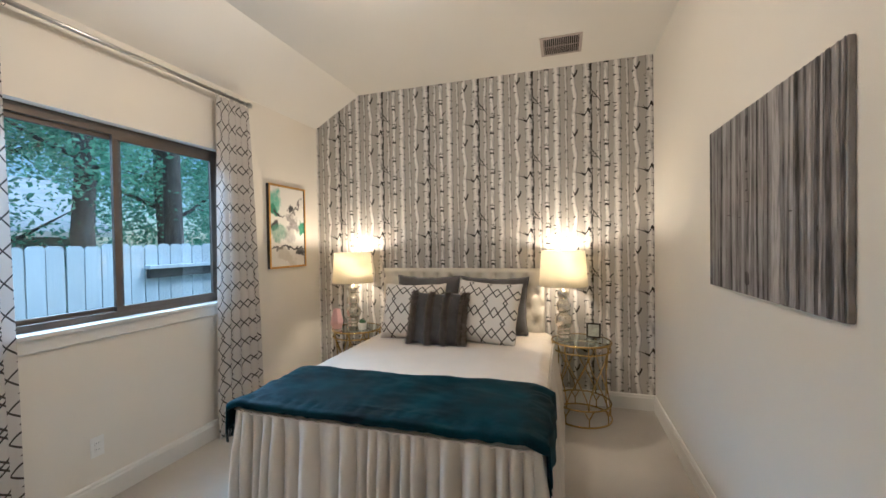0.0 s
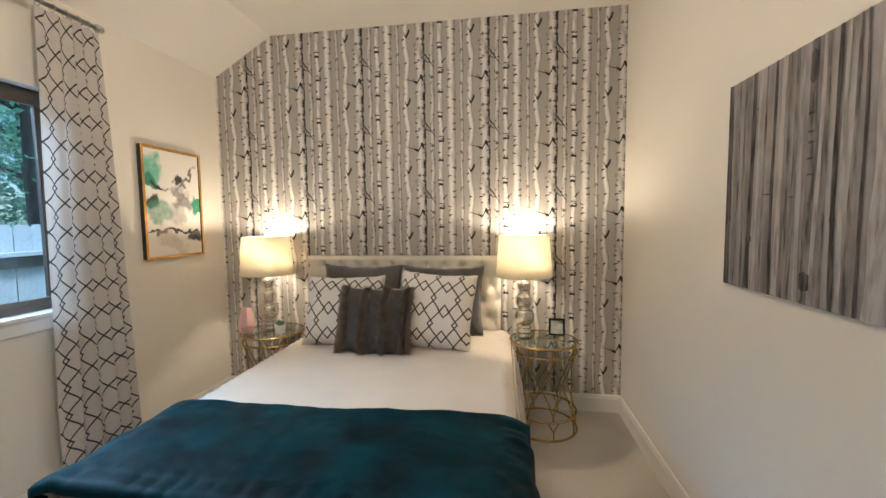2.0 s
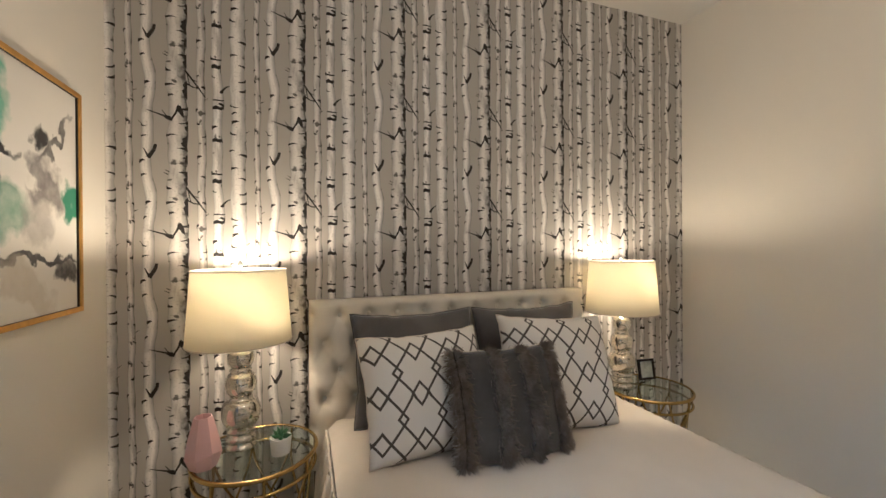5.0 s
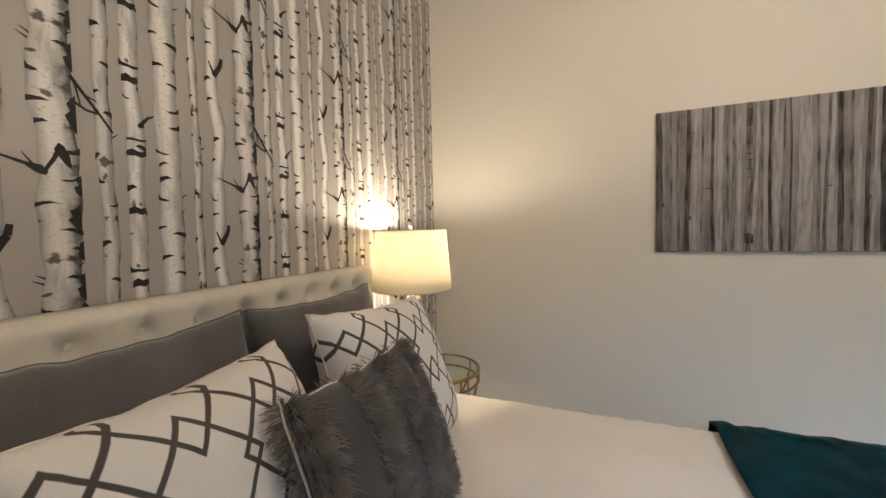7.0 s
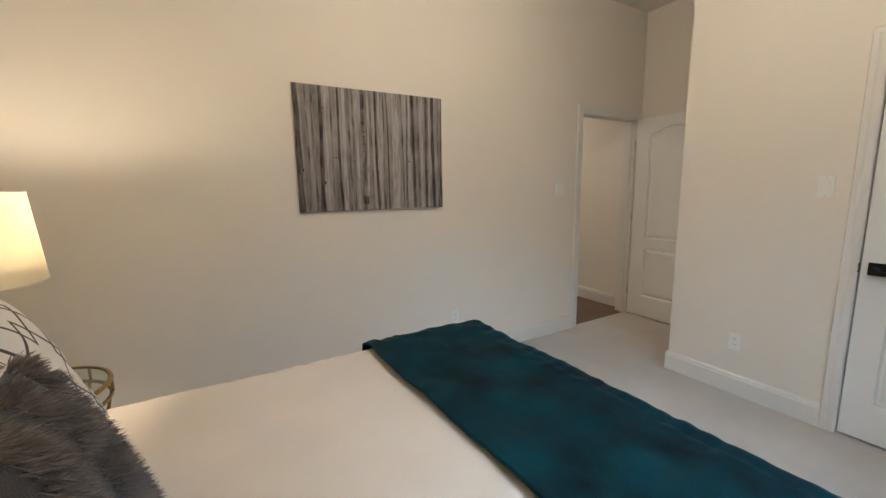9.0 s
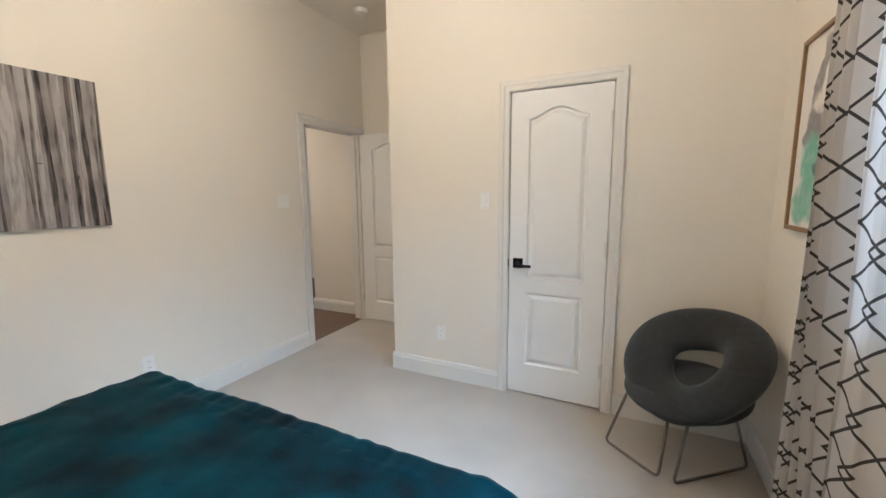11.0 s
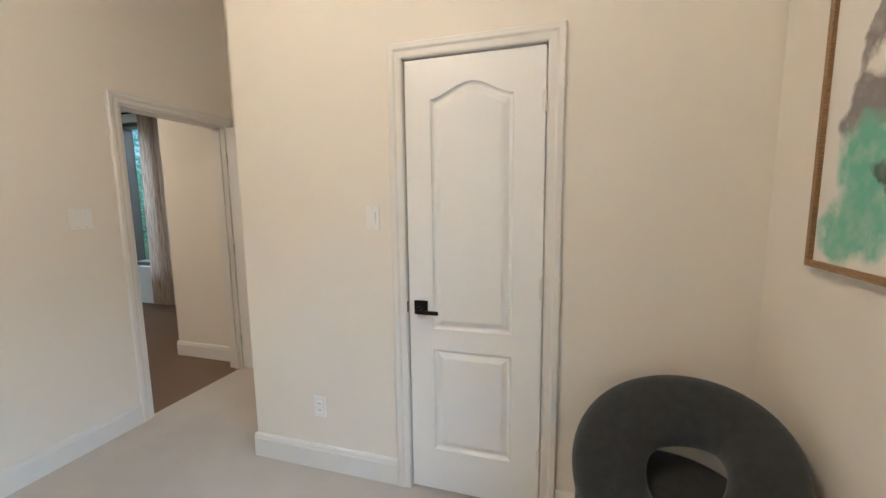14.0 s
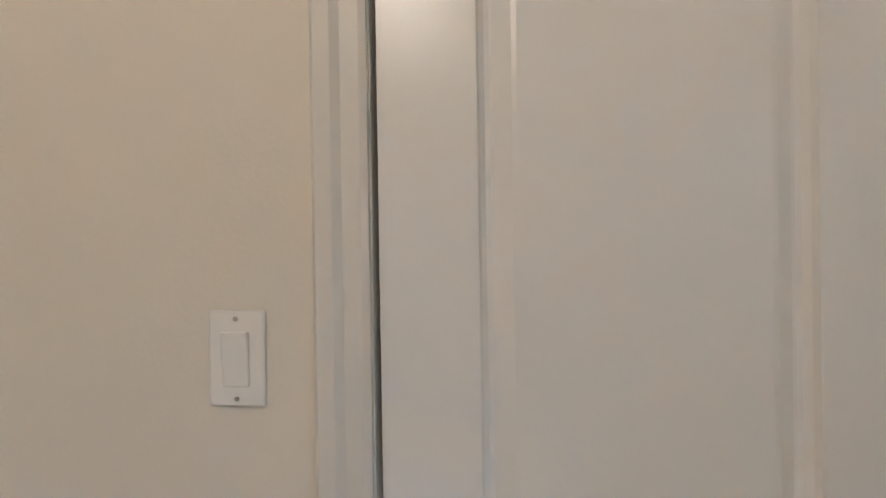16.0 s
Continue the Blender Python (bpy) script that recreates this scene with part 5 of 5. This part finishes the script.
GOLDF = mat("gold_leaf_frame", (0.74, 0.41, 0.10), 0.35, 0.75, var=0.12, scale=20)
WALNUT = mat("walnut_frame", (0.31, 0.175, 0.07), 0.45, 0.0, var=0.2, scale=30, stretch=(1, 1, 8))
BLACKW = mat("black_wood", (0.018, 0.016, 0.015), 0.5, 0.0, var=0.1, scale=20)


def framed(cy, cz, w, h, art, face, side, label, flip):
    """A wall picture on the west wall: deep frame, dark sides and a coloured face."""
    F = thing("framed_picture", (XW, cy, cz - h / 2), label, "picture")
    x0, x1, b = XW + 0.0015, XW + 0.036, 0.017
    bm = bmesh.new()
    for q in ((cy - w / 2, cy + w / 2, cz + h / 2 - b, cz + h / 2), (cy - w / 2, cy + w / 2, cz - h / 2, cz - h / 2 + b),
              (cy - w / 2, cy - w / 2 + b, cz - h / 2 + b, cz + h / 2 - b), (cy + w / 2 - b, cy + w / 2, cz - h / 2 + b, cz + h / 2 - b)):
        box(bm, x0, x1 - 0.005, *q)
    part("frame_side", bm, side, F)
    bm = bmesh.new()
    for q in ((cy - w / 2 - 0.001, cy + w / 2 + 0.001, cz + h / 2 - b, cz + h / 2 + 0.001), (cy - w / 2 - 0.001, cy + w / 2 + 0.001, cz - h / 2 - 0.001, cz - h / 2 + b),
              (cy - w / 2 - 0.001, cy - w / 2 + b, cz - h / 2 + b, cz + h / 2 - b), (cy + w / 2 - b, cy + w / 2 + 0.001, cz - h / 2 + b, cz + h / 2 - b)):
        box(bm, x1 - 0.005, x1, *q, bevel=0.0015, seg=1)
    part("frame_face", bm, face, F)
    bm = bmesh.new()
    box(bm, -0.004, 0.004, -w / 2 + b, w / 2 - b, -h / 2 + b, h / 2 - b)
    o = part("artwork", bm, art, None, "abstract ink washes in green, grey and white")
    o.parent = F
    o.matrix_basis = pose(x1 - 0.016 - XW, 0, h / 2)
    return F


framed(3.024, 1.657, 0.522, 0.790, ART1, GOLDF, BLACKW, "abstract green and grey flower painting in a gold frame", 1)
framed(0.315, 1.632, 0.522, 0.790, ART2, WALNUT, WALNUT, "abstract green and grey painting in a walnut frame", 1)

# ---- forest canvas on the east wall ----
CY0, CY1, CZ0, CZ1, CXF = 1.135, 2.160, 1.243, 2.018, XE - 0.019
canvas = thing("forest_canvas", (XE, (CY0 + CY1) / 2, CZ0), "wide grey canvas print of birch trunks", "canvas print")
FOG, fnt, fb = nodes_of("misty_forest_print", 0.7, 0.25)
ftc = fnt.nodes.new("ShaderNodeTexCoord").outputs["Object"]
fmp = fnt.nodes.new("ShaderNodeMapping")
fmp.inputs["Scale"].default_value = (1, 22, 1.2)
fnt.links.new(ftc, fmp.inputs[0])
framp = fnt.nodes.new("ShaderNodeValToRGB")
framp.color_ramp.elements[0].position, framp.color_ramp.elements[0].color = 0.30, (0.075, 0.066, 0.064, 1)
framp.color_ramp.elements[1].position, framp.color_ramp.elements[1].color = 0.66, (0.36, 0.335, 0.325, 1)
fmix = op(fnt, "MULTIPLY_ADD", noise_of(fnt, ftc, 7.0, 5.0), 0.45, op(fnt, "MULTIPLY", noise_of(fnt, fmp.outputs[0], 1.0, 5.0), 0.62))
fnt.links.new(fmix, framp.inputs[0])
fnt.links.new(framp.outputs[0], fb.inputs["Base Color"])
bm = bmesh.new()
box(bm, CXF, XE - 0.001, CY0, CY1, CZ0, CZ1, 0.003)
part("stretched_canvas", bm, FOG, canvas)


def stroke(name, light, dark, lo, hi):
    m, nt, b = nodes_of(name, 0.7, 0.25)
    tc = nt.nodes.new("ShaderNodeTexCoord").outputs["Object"]
    mp = nt.nodes.new("ShaderNodeMapping")
    mp.inputs["Scale"].default_value = (1, 60, 9)
    nt.links.new(tc, mp.inputs[0])
    mr = nt.nodes.new("ShaderNodeMapRange")
    nt.links.new(noise_of(nt, mp.outputs[0], 1.0, 5.0), mr.inputs[0])
    mr.inputs[1].default_value, mr.inputs[2].default_value = lo, hi
    nt.links.new(mixc(nt, mr.outputs[0], light, dark), b.inputs["Base Color"])
    return m


TR_D = stroke("print_trunk_dark", (0.14, 0.122, 0.117), (0.03, 0.026, 0.025), 0.35, 0.62)
TR_M = stroke("print_trunk_mid", (0.24, 0.22, 0.21), (0.07, 0.062, 0.06), 0.40, 0.66)
TR_L = stroke("print_trunk_light", (0.40, 0.375, 0.365), (0.22, 0.20, 0.19), 0.45, 0.70)
rc = random.Random(21)
bm = bmesh.new()
trunk_list = [(0.012, 0.020, 0), (0.07, 0.006, 1), (0.105, 0.007, 1), (0.150, 0.013, 0), (0.185, 0.010, 2), (0.215, 0.006, 1), (0.262, 0.008, 0), (0.295, 0.012, 2), (0.325, 0.007, 1), (0.352, 0.010, 1), (0.378, 0.008, 2),
              (0.418, 0.017, 1), (0.447, 0.008, 2), (0.470, 0.006, 1), (0.505, 0.008, 0), (0.528, 0.008, 2), (0.556, 0.006, 1), (0.585, 0.005, 0), (0.640, 0.028, 2), (0.690, 0.007, 1), (0.722, 0.007, 1), (0.742, 0.009, 2), (0.772, 0.011, 0),
              (0.812, 0.007, 1), (0.838, 0.007, 2), (0.870, 0.009, 0), (0.893, 0.006, 2), (0.925, 0.013, 0), (0.968, 0.008, 1), (0.988, 0.006, 0)]
for idx, (u, hw, tone) in enumerate(trunk_list):
    yc = CY1 - (CY1 - CY0) * u
    ph, lean, sw = rc.uniform(0, 6), rc.uniform(-0.012, 0.012), rc.uniform(0.001, 0.004)
    x = CXF - 0.0012 - 0.00006 * idx
    prev = None
    n = 24
    for i in range(n + 1):
        q = i / n
        z = CZ0 + 0.001 + (CZ1 - CZ0 - 0.002) * q
        c = yc + lean * (q - 0.5) + sw * math.sin(5 * q + ph)
        w = hw * (1.15 - 0.35 * q) * (1 + 0.12 * math.sin(17 * q + ph))
        row = [bm.verts.new((x, min(CY1 - 0.001, max(CY0 + 0.001, c + s * w)), z)) for s in (1, -1)]
        if prev:
            fc = bm.faces.new((prev[0], prev[1], row[1], row[0]))
            fc.material_index = tone
        prev = row
for u, zq, w, h in ((0.03, 0.34, 0.010, 0.012), (0.152, 0.24, 0.016, 0.012), (0.505, 0.33, 0.009, 0.01), (0.418, 0.09, 0.020, 0.030), (0.775, 0.28, 0.012, 0.014), (0.872, 0.34, 0.009, 0.012), (0.237, 0.44, 0.020, 0.0025), (0.352, 0.42, 0.014, 0.002),
                    (0.418, 0.90, 0.014, 0.05), (0.418, 0.66, 0.012, 0.004), (0.420, 0.62, 0.012, 0.004), (0.417, 0.56, 0.012, 0.004), (0.416, 0.73, 0.012, 0.004), (0.419, 0.50, 0.011, 0.003), (0.165, 0.83, 0.016, 0.0025), (0.735, 0.42, 0.012, 0.0025)):
    yc, zc = CY1 - (CY1 - CY0) * u, CZ0 + (CZ1 - CZ0) * zq
    fc = bm.faces.new([bm.verts.new((CXF - 0.0036, yc + w * a, zc + h * b)) for a, b in ((-1, -0.8), (0.2, -1), (1, -0.7), (0.9, 0.8), (0, 1), (-1.0, 0.7))])
    fc.material_index = 0
o = part("print_layer", bm, [TR_D, TR_M, TR_L], canvas)
tagged(o, kind="stuff")

# ---- ring armchair ----
chair = thing("armchair", (-2.18, 0.12, 0), "charcoal wool ring-shaped armchair on thin steel legs", "armchair")
CM = pose(-2.205, 0.105, 0, 0, 0, -44)
TILT_C = radians(41)


def ring_point(u, v):
    th, ps = 2 * math.pi * u, 2 * math.pi * v
    a, b = 0.228, 0.232
    back = 0.5 + 0.5 * math.cos(th + 0.35)                # 1 at the thick side, 0 at the thin one
    wr, wn_ = 0.090 + 0.046 * back, 0.066 + 0.008 * back
    ex = (math.cos(th), math.sin(th))
    rad = math.cos(ps) * wr
    nrm = math.sin(ps) * wn_ + 0.05 * math.cos(th) ** 2    # sides rise a little
    px, py = (a + 0.008 - 0.022 * back + rad) * ex[0], (b + 0.010 - 0.030 * back + rad) * ex[1]
    y = py * math.cos(TILT_C) + nrm * math.sin(TILT_C)
    z = 0.55 - py * math.sin(TILT_C) + nrm * math.cos(TILT_C)
    return CM @ Vector((px, y, z))


bm = bmesh.new()
nu, nv = 72, 24
g = [[bm.verts.new(ring_point(i / nu, j / nv)) for j in range(nv)] for i in range(nu)]
for i in range(nu):
    for j in range(nv):
        bm.faces.new((g[i][j], g[(i + 1) % nu][j], g[(i + 1) % nu][(j + 1) % nv], g[i][(j + 1) % nv]))
part("ring_back", bm, CHAIRF, chair, smooth=True)
bm = bmesh.new()
def seat_point(u, v):
    th = 2 * math.pi * u
    r = math.sin(math.pi * v)
    x, y = 0.280 * r * math.cos(th), 0.272 * r * math.sin(th)
    z = 0.062 * math.cos(math.pi * v) - (0.02 * (1 - r) if v < 0.5 else 0)
    return CM @ Vector((0.012 + x, 0.050 + y, 0.425 + z - 0.16 * y))
surface(bm, 48, 20, seat_point, wrap_u=True)
bmesh.ops.remove_doubles(bm, verts=bm.verts, dist=0.0005)
part("seat", bm, CHAIRF, chair, smooth=True)
LEGM = mat("dark_steel_leg", (0.22, 0.20, 0.185), 0.35, 0.9, var=0.06, scale=20)
def bent(pts, r=0.03):
    """Rounds the corners of a line of points."""
    out = [Vector(pts[0])]
    for a, b, c in zip(pts, pts[1:], pts[2:]):
        a, b, c = Vector(a), Vector(b), Vector(c)
        d1, d2 = (a - b).normalized() * r, (c - b).normalized() * r
        for k in range(6):
            t = k / 5
            out.append((b + d1) * (1 - t) ** 2 + b * 2 * t * (1 - t) + (b + d2) * t ** 2)
    return out + [Vector(pts[-1])]
for pts in (((-1.925, 0.05, 0.37), (-1.808, 0.075, 0.009), (-2.06, 0.285, 0.009), (-2.10, 0.20, 0.36)),
            ((-2.19, 0.20, 0.36), (-2.125, 0.300, 0.009), (-2.475, 0.010, 0.009), (-2.375, 0.045, 0.37))):
    bm = bmesh.new()
    tube(bm, bent(pts), 0.0075, 8)
    part("leg", bm, LEGM, chair, smooth=True)
bm = bmesh.new()
box(bm, -2.33, -2.02, -0.02, 0.17, 0.318, 0.345, 0.01)
part("seat_base", bm, CHAIRF, chair)

# ---- far room curtain ----
FLORAL, flnt, flb = nodes_of("floral_curtain", 0.9, 0.1)
fl1 = noise_of(flnt, None, 14.0, 4.0)
flr = flnt.nodes.new("ShaderNodeValToRGB")
flr.color_ramp.elements[0].position, flr.color_ramp.elements[0].color = 0.45, (0.62, 0.54, 0.44, 1)
flr.color_ramp.elements[1].position, flr.color_ramp.elements[1].color = 0.58, (0.42, 0.28, 0.21, 1)
flnt.links.new(fl1, flr.inputs[0])
flnt.links.new(flr.outputs[0], flb.inputs["Base Color"])
fltr = flnt.nodes.new("ShaderNodeBsdfTranslucent")
flnt.links.new(flr.outputs[0], fltr.inputs[0])
flms = flnt.nodes.new("ShaderNodeMixShader")
flms.inputs[0].default_value = 0.45
flnt.links.new(flb.outputs[0], flms.inputs[1])
flnt.links.new(fltr.outputs[0], flms.inputs[2])
flnt.links.new(flms.outputs[0], flnt.nodes["Material Output"].inputs[0])
fc_ = thing("curtain", (3.58, -2.56, 0.02), "long pale floral curtain in the far room", "curtain")
bm = bmesh.new()
surface(bm, 60, 12, lambda u, v: (3.36 + 0.29 * u + 0.02 * v * (u - 0.5), -2.56 + 0.03 * math.sin(2 * math.pi * 5 * u + v), 2.63 - 2.61 * v))
part("cloth", bm, FLORAL, fc_, smooth=True)
bm = bmesh.new()
tube(bm, [(3.38, -2.56, 2.645), (5.7, -2.56, 2.645)], 0.012, 10)
fr_ = thing("curtain_rod", (4.5, -2.56, 2.645), "dark curtain rod of the far room", "curtain rod")
part("pole", bm, BLACKM, fr_)
for x in (3.46, 5.66):
    bm = bmesh.new()
    tube(bm, [(x, -2.65, 2.645), (x, -2.56, 2.645)], 0.006, 8)
    part("bracket", bm, BLACKM, fr_)

# ---- outside ----
GRASS = mat("lawn", (0.075, 0.11, 0.035), 0.95, var=0.2, scale=8, bump=0.5, bscale=60)
bm = bmesh.new()
GZ = -0.30
vs = [bm.verts.new(p) for p in ((-400, -400, GZ), (400, -400, GZ), (400, 400, GZ), (-400, 400, GZ))]
bm.faces.new(vs)
tagged(part("ground", bm, GRASS), "grass yard outside the window", "ground", kind="structure")

CEDAR, cnt, cb = nodes_of("weathered_cedar", 0.85, 0.2)
coi = cnt.nodes.new("ShaderNodeObjectInfo")
ctc = cnt.nodes.new("ShaderNodeTexCoord").outputs["Object"]
cmp_ = cnt.nodes.new("ShaderNodeMapping")
cmp_.inputs["Scale"].default_value = (20, 20, 1.5)
cnt.links.new(ctc, cmp_.inputs[0])
ccol = mixc(cnt, noise_of(cnt, cmp_.outputs[0], 1.5, 5.0), (0.29, 0.32, 0.36), (0.54, 0.565, 0.60))
ccol = mixc(cnt, op(cnt, "MULTIPLY", coi.outputs["Random"], 0.35), ccol, (0.30, 0.29, 0.28))
cnt.links.new(ccol, cb.inputs["Base Color"])
fence = thing("fence", (-4.45, 4.0, GZ), "weathered grey wooden privacy fence with dog-eared boards", "fence")
FXX = -4.45
bm = bmesh.new()
prof = [(-0.069, 0), (0.069, 0), (0.069, 1.78), (0.045, 1.81), (-0.045, 1.81), (-0.069, 1.78)]
A = [bm.verts.new((0, y, z)) for y, z in prof]
B = [bm.verts.new((-0.016, y, z)) for y, z in prof]
for i in range(6):
    bm.faces.new((A[i], A[(i + 1) % 6], B[(i + 1) % 6], B[i]))
bm.faces.new(A)
bm.faces.new(B[::-1])
board_me = None
rfz = random.Random(5)
for i in range(110):
    if board_me is None:
        o = part("board", bm, CEDAR)
        board_me = o.data
    else:
        o = new("board", board_me)
    o.parent = fence
    o.location = (0.004 * rfz.uniform(-1, 1), -6.0 + i * 0.146, rfz.uniform(-0.015, 0.012))
    o.rotation_euler = (radians(rfz.uniform(-0.4, 0.4)), 0, 0)
# near-black strip: the shade under the fence ledge, put into a colour
SHADEW = mat("ledge_shade", (0.045, 0.042, 0.04), 0.7, var=0.2, scale=14)
for nm, z0, z1, y0, y1, d, mt in (("rail", 0.30, 0.39, -6, 10, 0.05, CEDAR), ("ledge_board", 1.535, 1.575, -0.98, 0.95, 0.10, CEDAR), ("ledge_shade_strip", 1.43, 1.535, -0.95, 0.92, 0.06, SHADEW)):
    bm = bmesh.new()
    box(bm, FXX + 0.005, FXX + d, 4 + y0, 4 + y1, GZ + z0, GZ + z1, 0.004)
    part(nm, bm, mt, fence)

LEAF, lnt, lb = nodes_of("leaves", 0.55, 0.35)
lgeo = lnt.nodes.new("ShaderNodeNewGeometry")
lr = lnt.nodes.new("ShaderNodeValToRGB")
lr.color_ramp.elements[0].color = (0.12, 0.31, 0.20, 1)
lr.color_ramp.elements[1].color = (0.31, 0.57, 0.40, 1)
lnt.links.new(lgeo.outputs["Random Per Island"], lr.inputs[0])
lnt.links.new(lr.outputs[0], lb.inputs["Base Color"])
ltr = lnt.nodes.new("ShaderNodeBsdfTranslucent")
lnt.links.new(lr.outputs[0], ltr.inputs[0])
lms = lnt.nodes.new("ShaderNodeMixShader")
lms.inputs[0].default_value = 0.55
lnt.links.new(lb.outputs[0], lms.inputs[1])
lnt.links.new(ltr.outputs[0], lms.inputs[2])
lnt.links.new(lms.outputs[0], lnt.nodes["Material Output"].inputs[0])
TRUNKM = mat("tree_bark", (0.13, 0.115, 0.105), 0.95, var=0.25, scale=12, bump=1.0, bscale=40, stretch=(1, 1, 0.3))


def leaf_cloud(rr, clumps, per, size):
    verts, faces = [], []
    for (cx, cy, cz), rad in clumps:
        for _ in range(per):
            d = Vector((rr.gauss(0, 1), rr.gauss(0, 1), rr.gauss(0, 0.8)))
            p = Vector((cx, cy, cz)) + d * rad * 0.55
            a = Vector((rr.uniform(-1, 1), rr.uniform(-1, 1), rr.uniform(-0.6, 0.6))).normalized()
            b = a.cross(Vector((rr.uniform(-1, 1), rr.uniform(-1, 1), rr.uniform(-1, 1)))).normalized()
            s = size * rr.uniform(0.6, 1.3)
            k = len(verts)
            verts += [tuple(p - a * s), tuple(p + b * s * 0.5), tuple(p + a * s), tuple(p - b * s * 0.5)]
            faces.append((k, k + 1, k + 2, k + 3))
    me = bpy.data.meshes.new("crown")
    me.from_pydata(verts, [], faces)
    me.materials.append(LEAF)
    return me


def tree(x, y, h, r, seed, label, low=0.35, per=120, lean=0.0):
    rr = random.Random(seed)
    T = thing("tree", (x, y, GZ), label, "tree")
    bm = bmesh.new()
    top = Vector((x + lean * h, y + rr.uniform(-0.3, 0.3), GZ + h))
    pts = [Vector((x, y, GZ)).lerp(top, i / 9) + Vector((rr.uniform(-0.05, 0.05), rr.uniform(-0.05, 0.05), 0)) * (i > 0) for i in range(10)]
    tube(bm, pts, [r * (1.25 if i == 0 else 1 - 0.08 * i) for i in range(10)], 12)
    clumps = []
    for k in range(15):
        q = rr.uniform(low, 1.0)
        base = Vector((x, y, GZ)).lerp(top, q)
        an = rr.uniform(0, 2 * math.pi)
        ln = rr.uniform(0.8, 2.3)
        end = base + Vector((math.cos(an) * ln, math.sin(an) * ln, rr.uniform(0.1, 1.1)))
        mid = (base + end) / 2 + Vector((0, 0, rr.uniform(-0.1, 0.25)))
        tube(bm, [base, mid, end], [r * 0.32, r * 0.2, r * 0.06], 7)
        for s in (0.45, 0.75, 1.0):
            clumps.append((tuple(base.lerp(end, s) + Vector((rr.gauss(0, 0.25), rr.gauss(0, 0.25), rr.gauss(0, 0.2)))), rr.uniform(0.45, 0.8)))
    part("trunk", bm, TRUNKM, T, smooth=True)
    o = new("crown", leaf_cloud(rr, clumps, per, 0.050))
    o.parent = T
    o.matrix_parent_inverse = Matrix.Translation(T.location).inverted()
    return T


for i, (x, y, h, r, low, lean) in enumerate(((-7.0, 3.95, 9.0, 0.17, 0.24, 0.02), (-7.2, 5.55, 9.5, 0.19, 0.22, 0.01), (-9.5, 2.2, 9.0, 0.16, 0.2, 0.0), (-10.0, 7.6, 10.0, 0.2, 0.2, 0.0), (-8.8, 9.4, 9.0, 0.18, 0.2, 0.0), (-11.5, 4.6, 10.0, 0.2, 0.15, 0.0),
                                             (9.5, -6.2, 8.0, 0.2, 0.10, 0.0), (12.8, -8.0, 8.0, 0.2, 0.08, 0.0))):
    tree(x, y, h, r, 40 + i, "tall leafy tree beyond the fence", low, 230, lean)
rw = random.Random(77)
clumps = [((rw.uniform(-27, -21.5), rw.uniform(-3, 34), rw.uniform(0.3, 9.5)), rw.uniform(0.9, 1.8)) for _ in range(210)]
clumps += [((rw.uniform(-13, -9.5), rw.uniform(7.4, 16), rw.uniform(0.3, 6.0)), rw.uniform(0.6, 1.1)) for _ in range(95)]
clumps += [((rw.uniform(7, 26), rw.uniform(-17, -10), rw.uniform(0.2, 6)), rw.uniform(0.9, 1.6)) for _ in range(70)]
o = new("far_woods", leaf_cloud(rw, clumps, 110, 0.10))
tagged(o, "dense green woods behind the fence", "woods", kind="stuff")

# neighbour's low house beyond the trees
SHINGLE = mat("pale_shingles", (0.42, 0.45, 0.48), 0.75, var=0.12, scale=3, bump=0.6, bscale=30, stretch=(1, 1, 5))
SIDING = mat("grey_siding", (0.30, 0.31, 0.30), 0.8, var=0.08, scale=4, bump=0.3, bscale=20, stretch=(1, 1, 6))
house = thing("house", (-17.0, 4.0, GZ), "low neighbouring house with a pale shingle roof behind trees", "house")
bm = bmesh.new()
box(bm, -19.8, -14.4, -1.5, 8.6, GZ, 1.9)
part("wall", bm, SIDING, house)
bm = bmesh.new()
prof = [(-14.05, 1.86), (-17.1, 3.75), (-20.15, 1.86), (-20.15, 1.98), (-17.1, 3.89), (-14.05, 1.98)]
A = [bm.verts.new((x, -1.9, z)) for x, z in prof]
B = [bm.verts.new((x, 9.0, z)) for x, z in prof]
for i in range(6):
    bm.faces.new((A[i], A[(i + 1) % 6], B[(i + 1) % 6], B[i]))
bm.faces.new(A)
bm.faces.new(B[::-1])
part("roof", bm, SHINGLE, house)
bm = bmesh.new()
box(bm, -14.05, -14.0, -1.9, 9.0, 1.82, 1.97)
part("gutter", bm, TRIM, house)
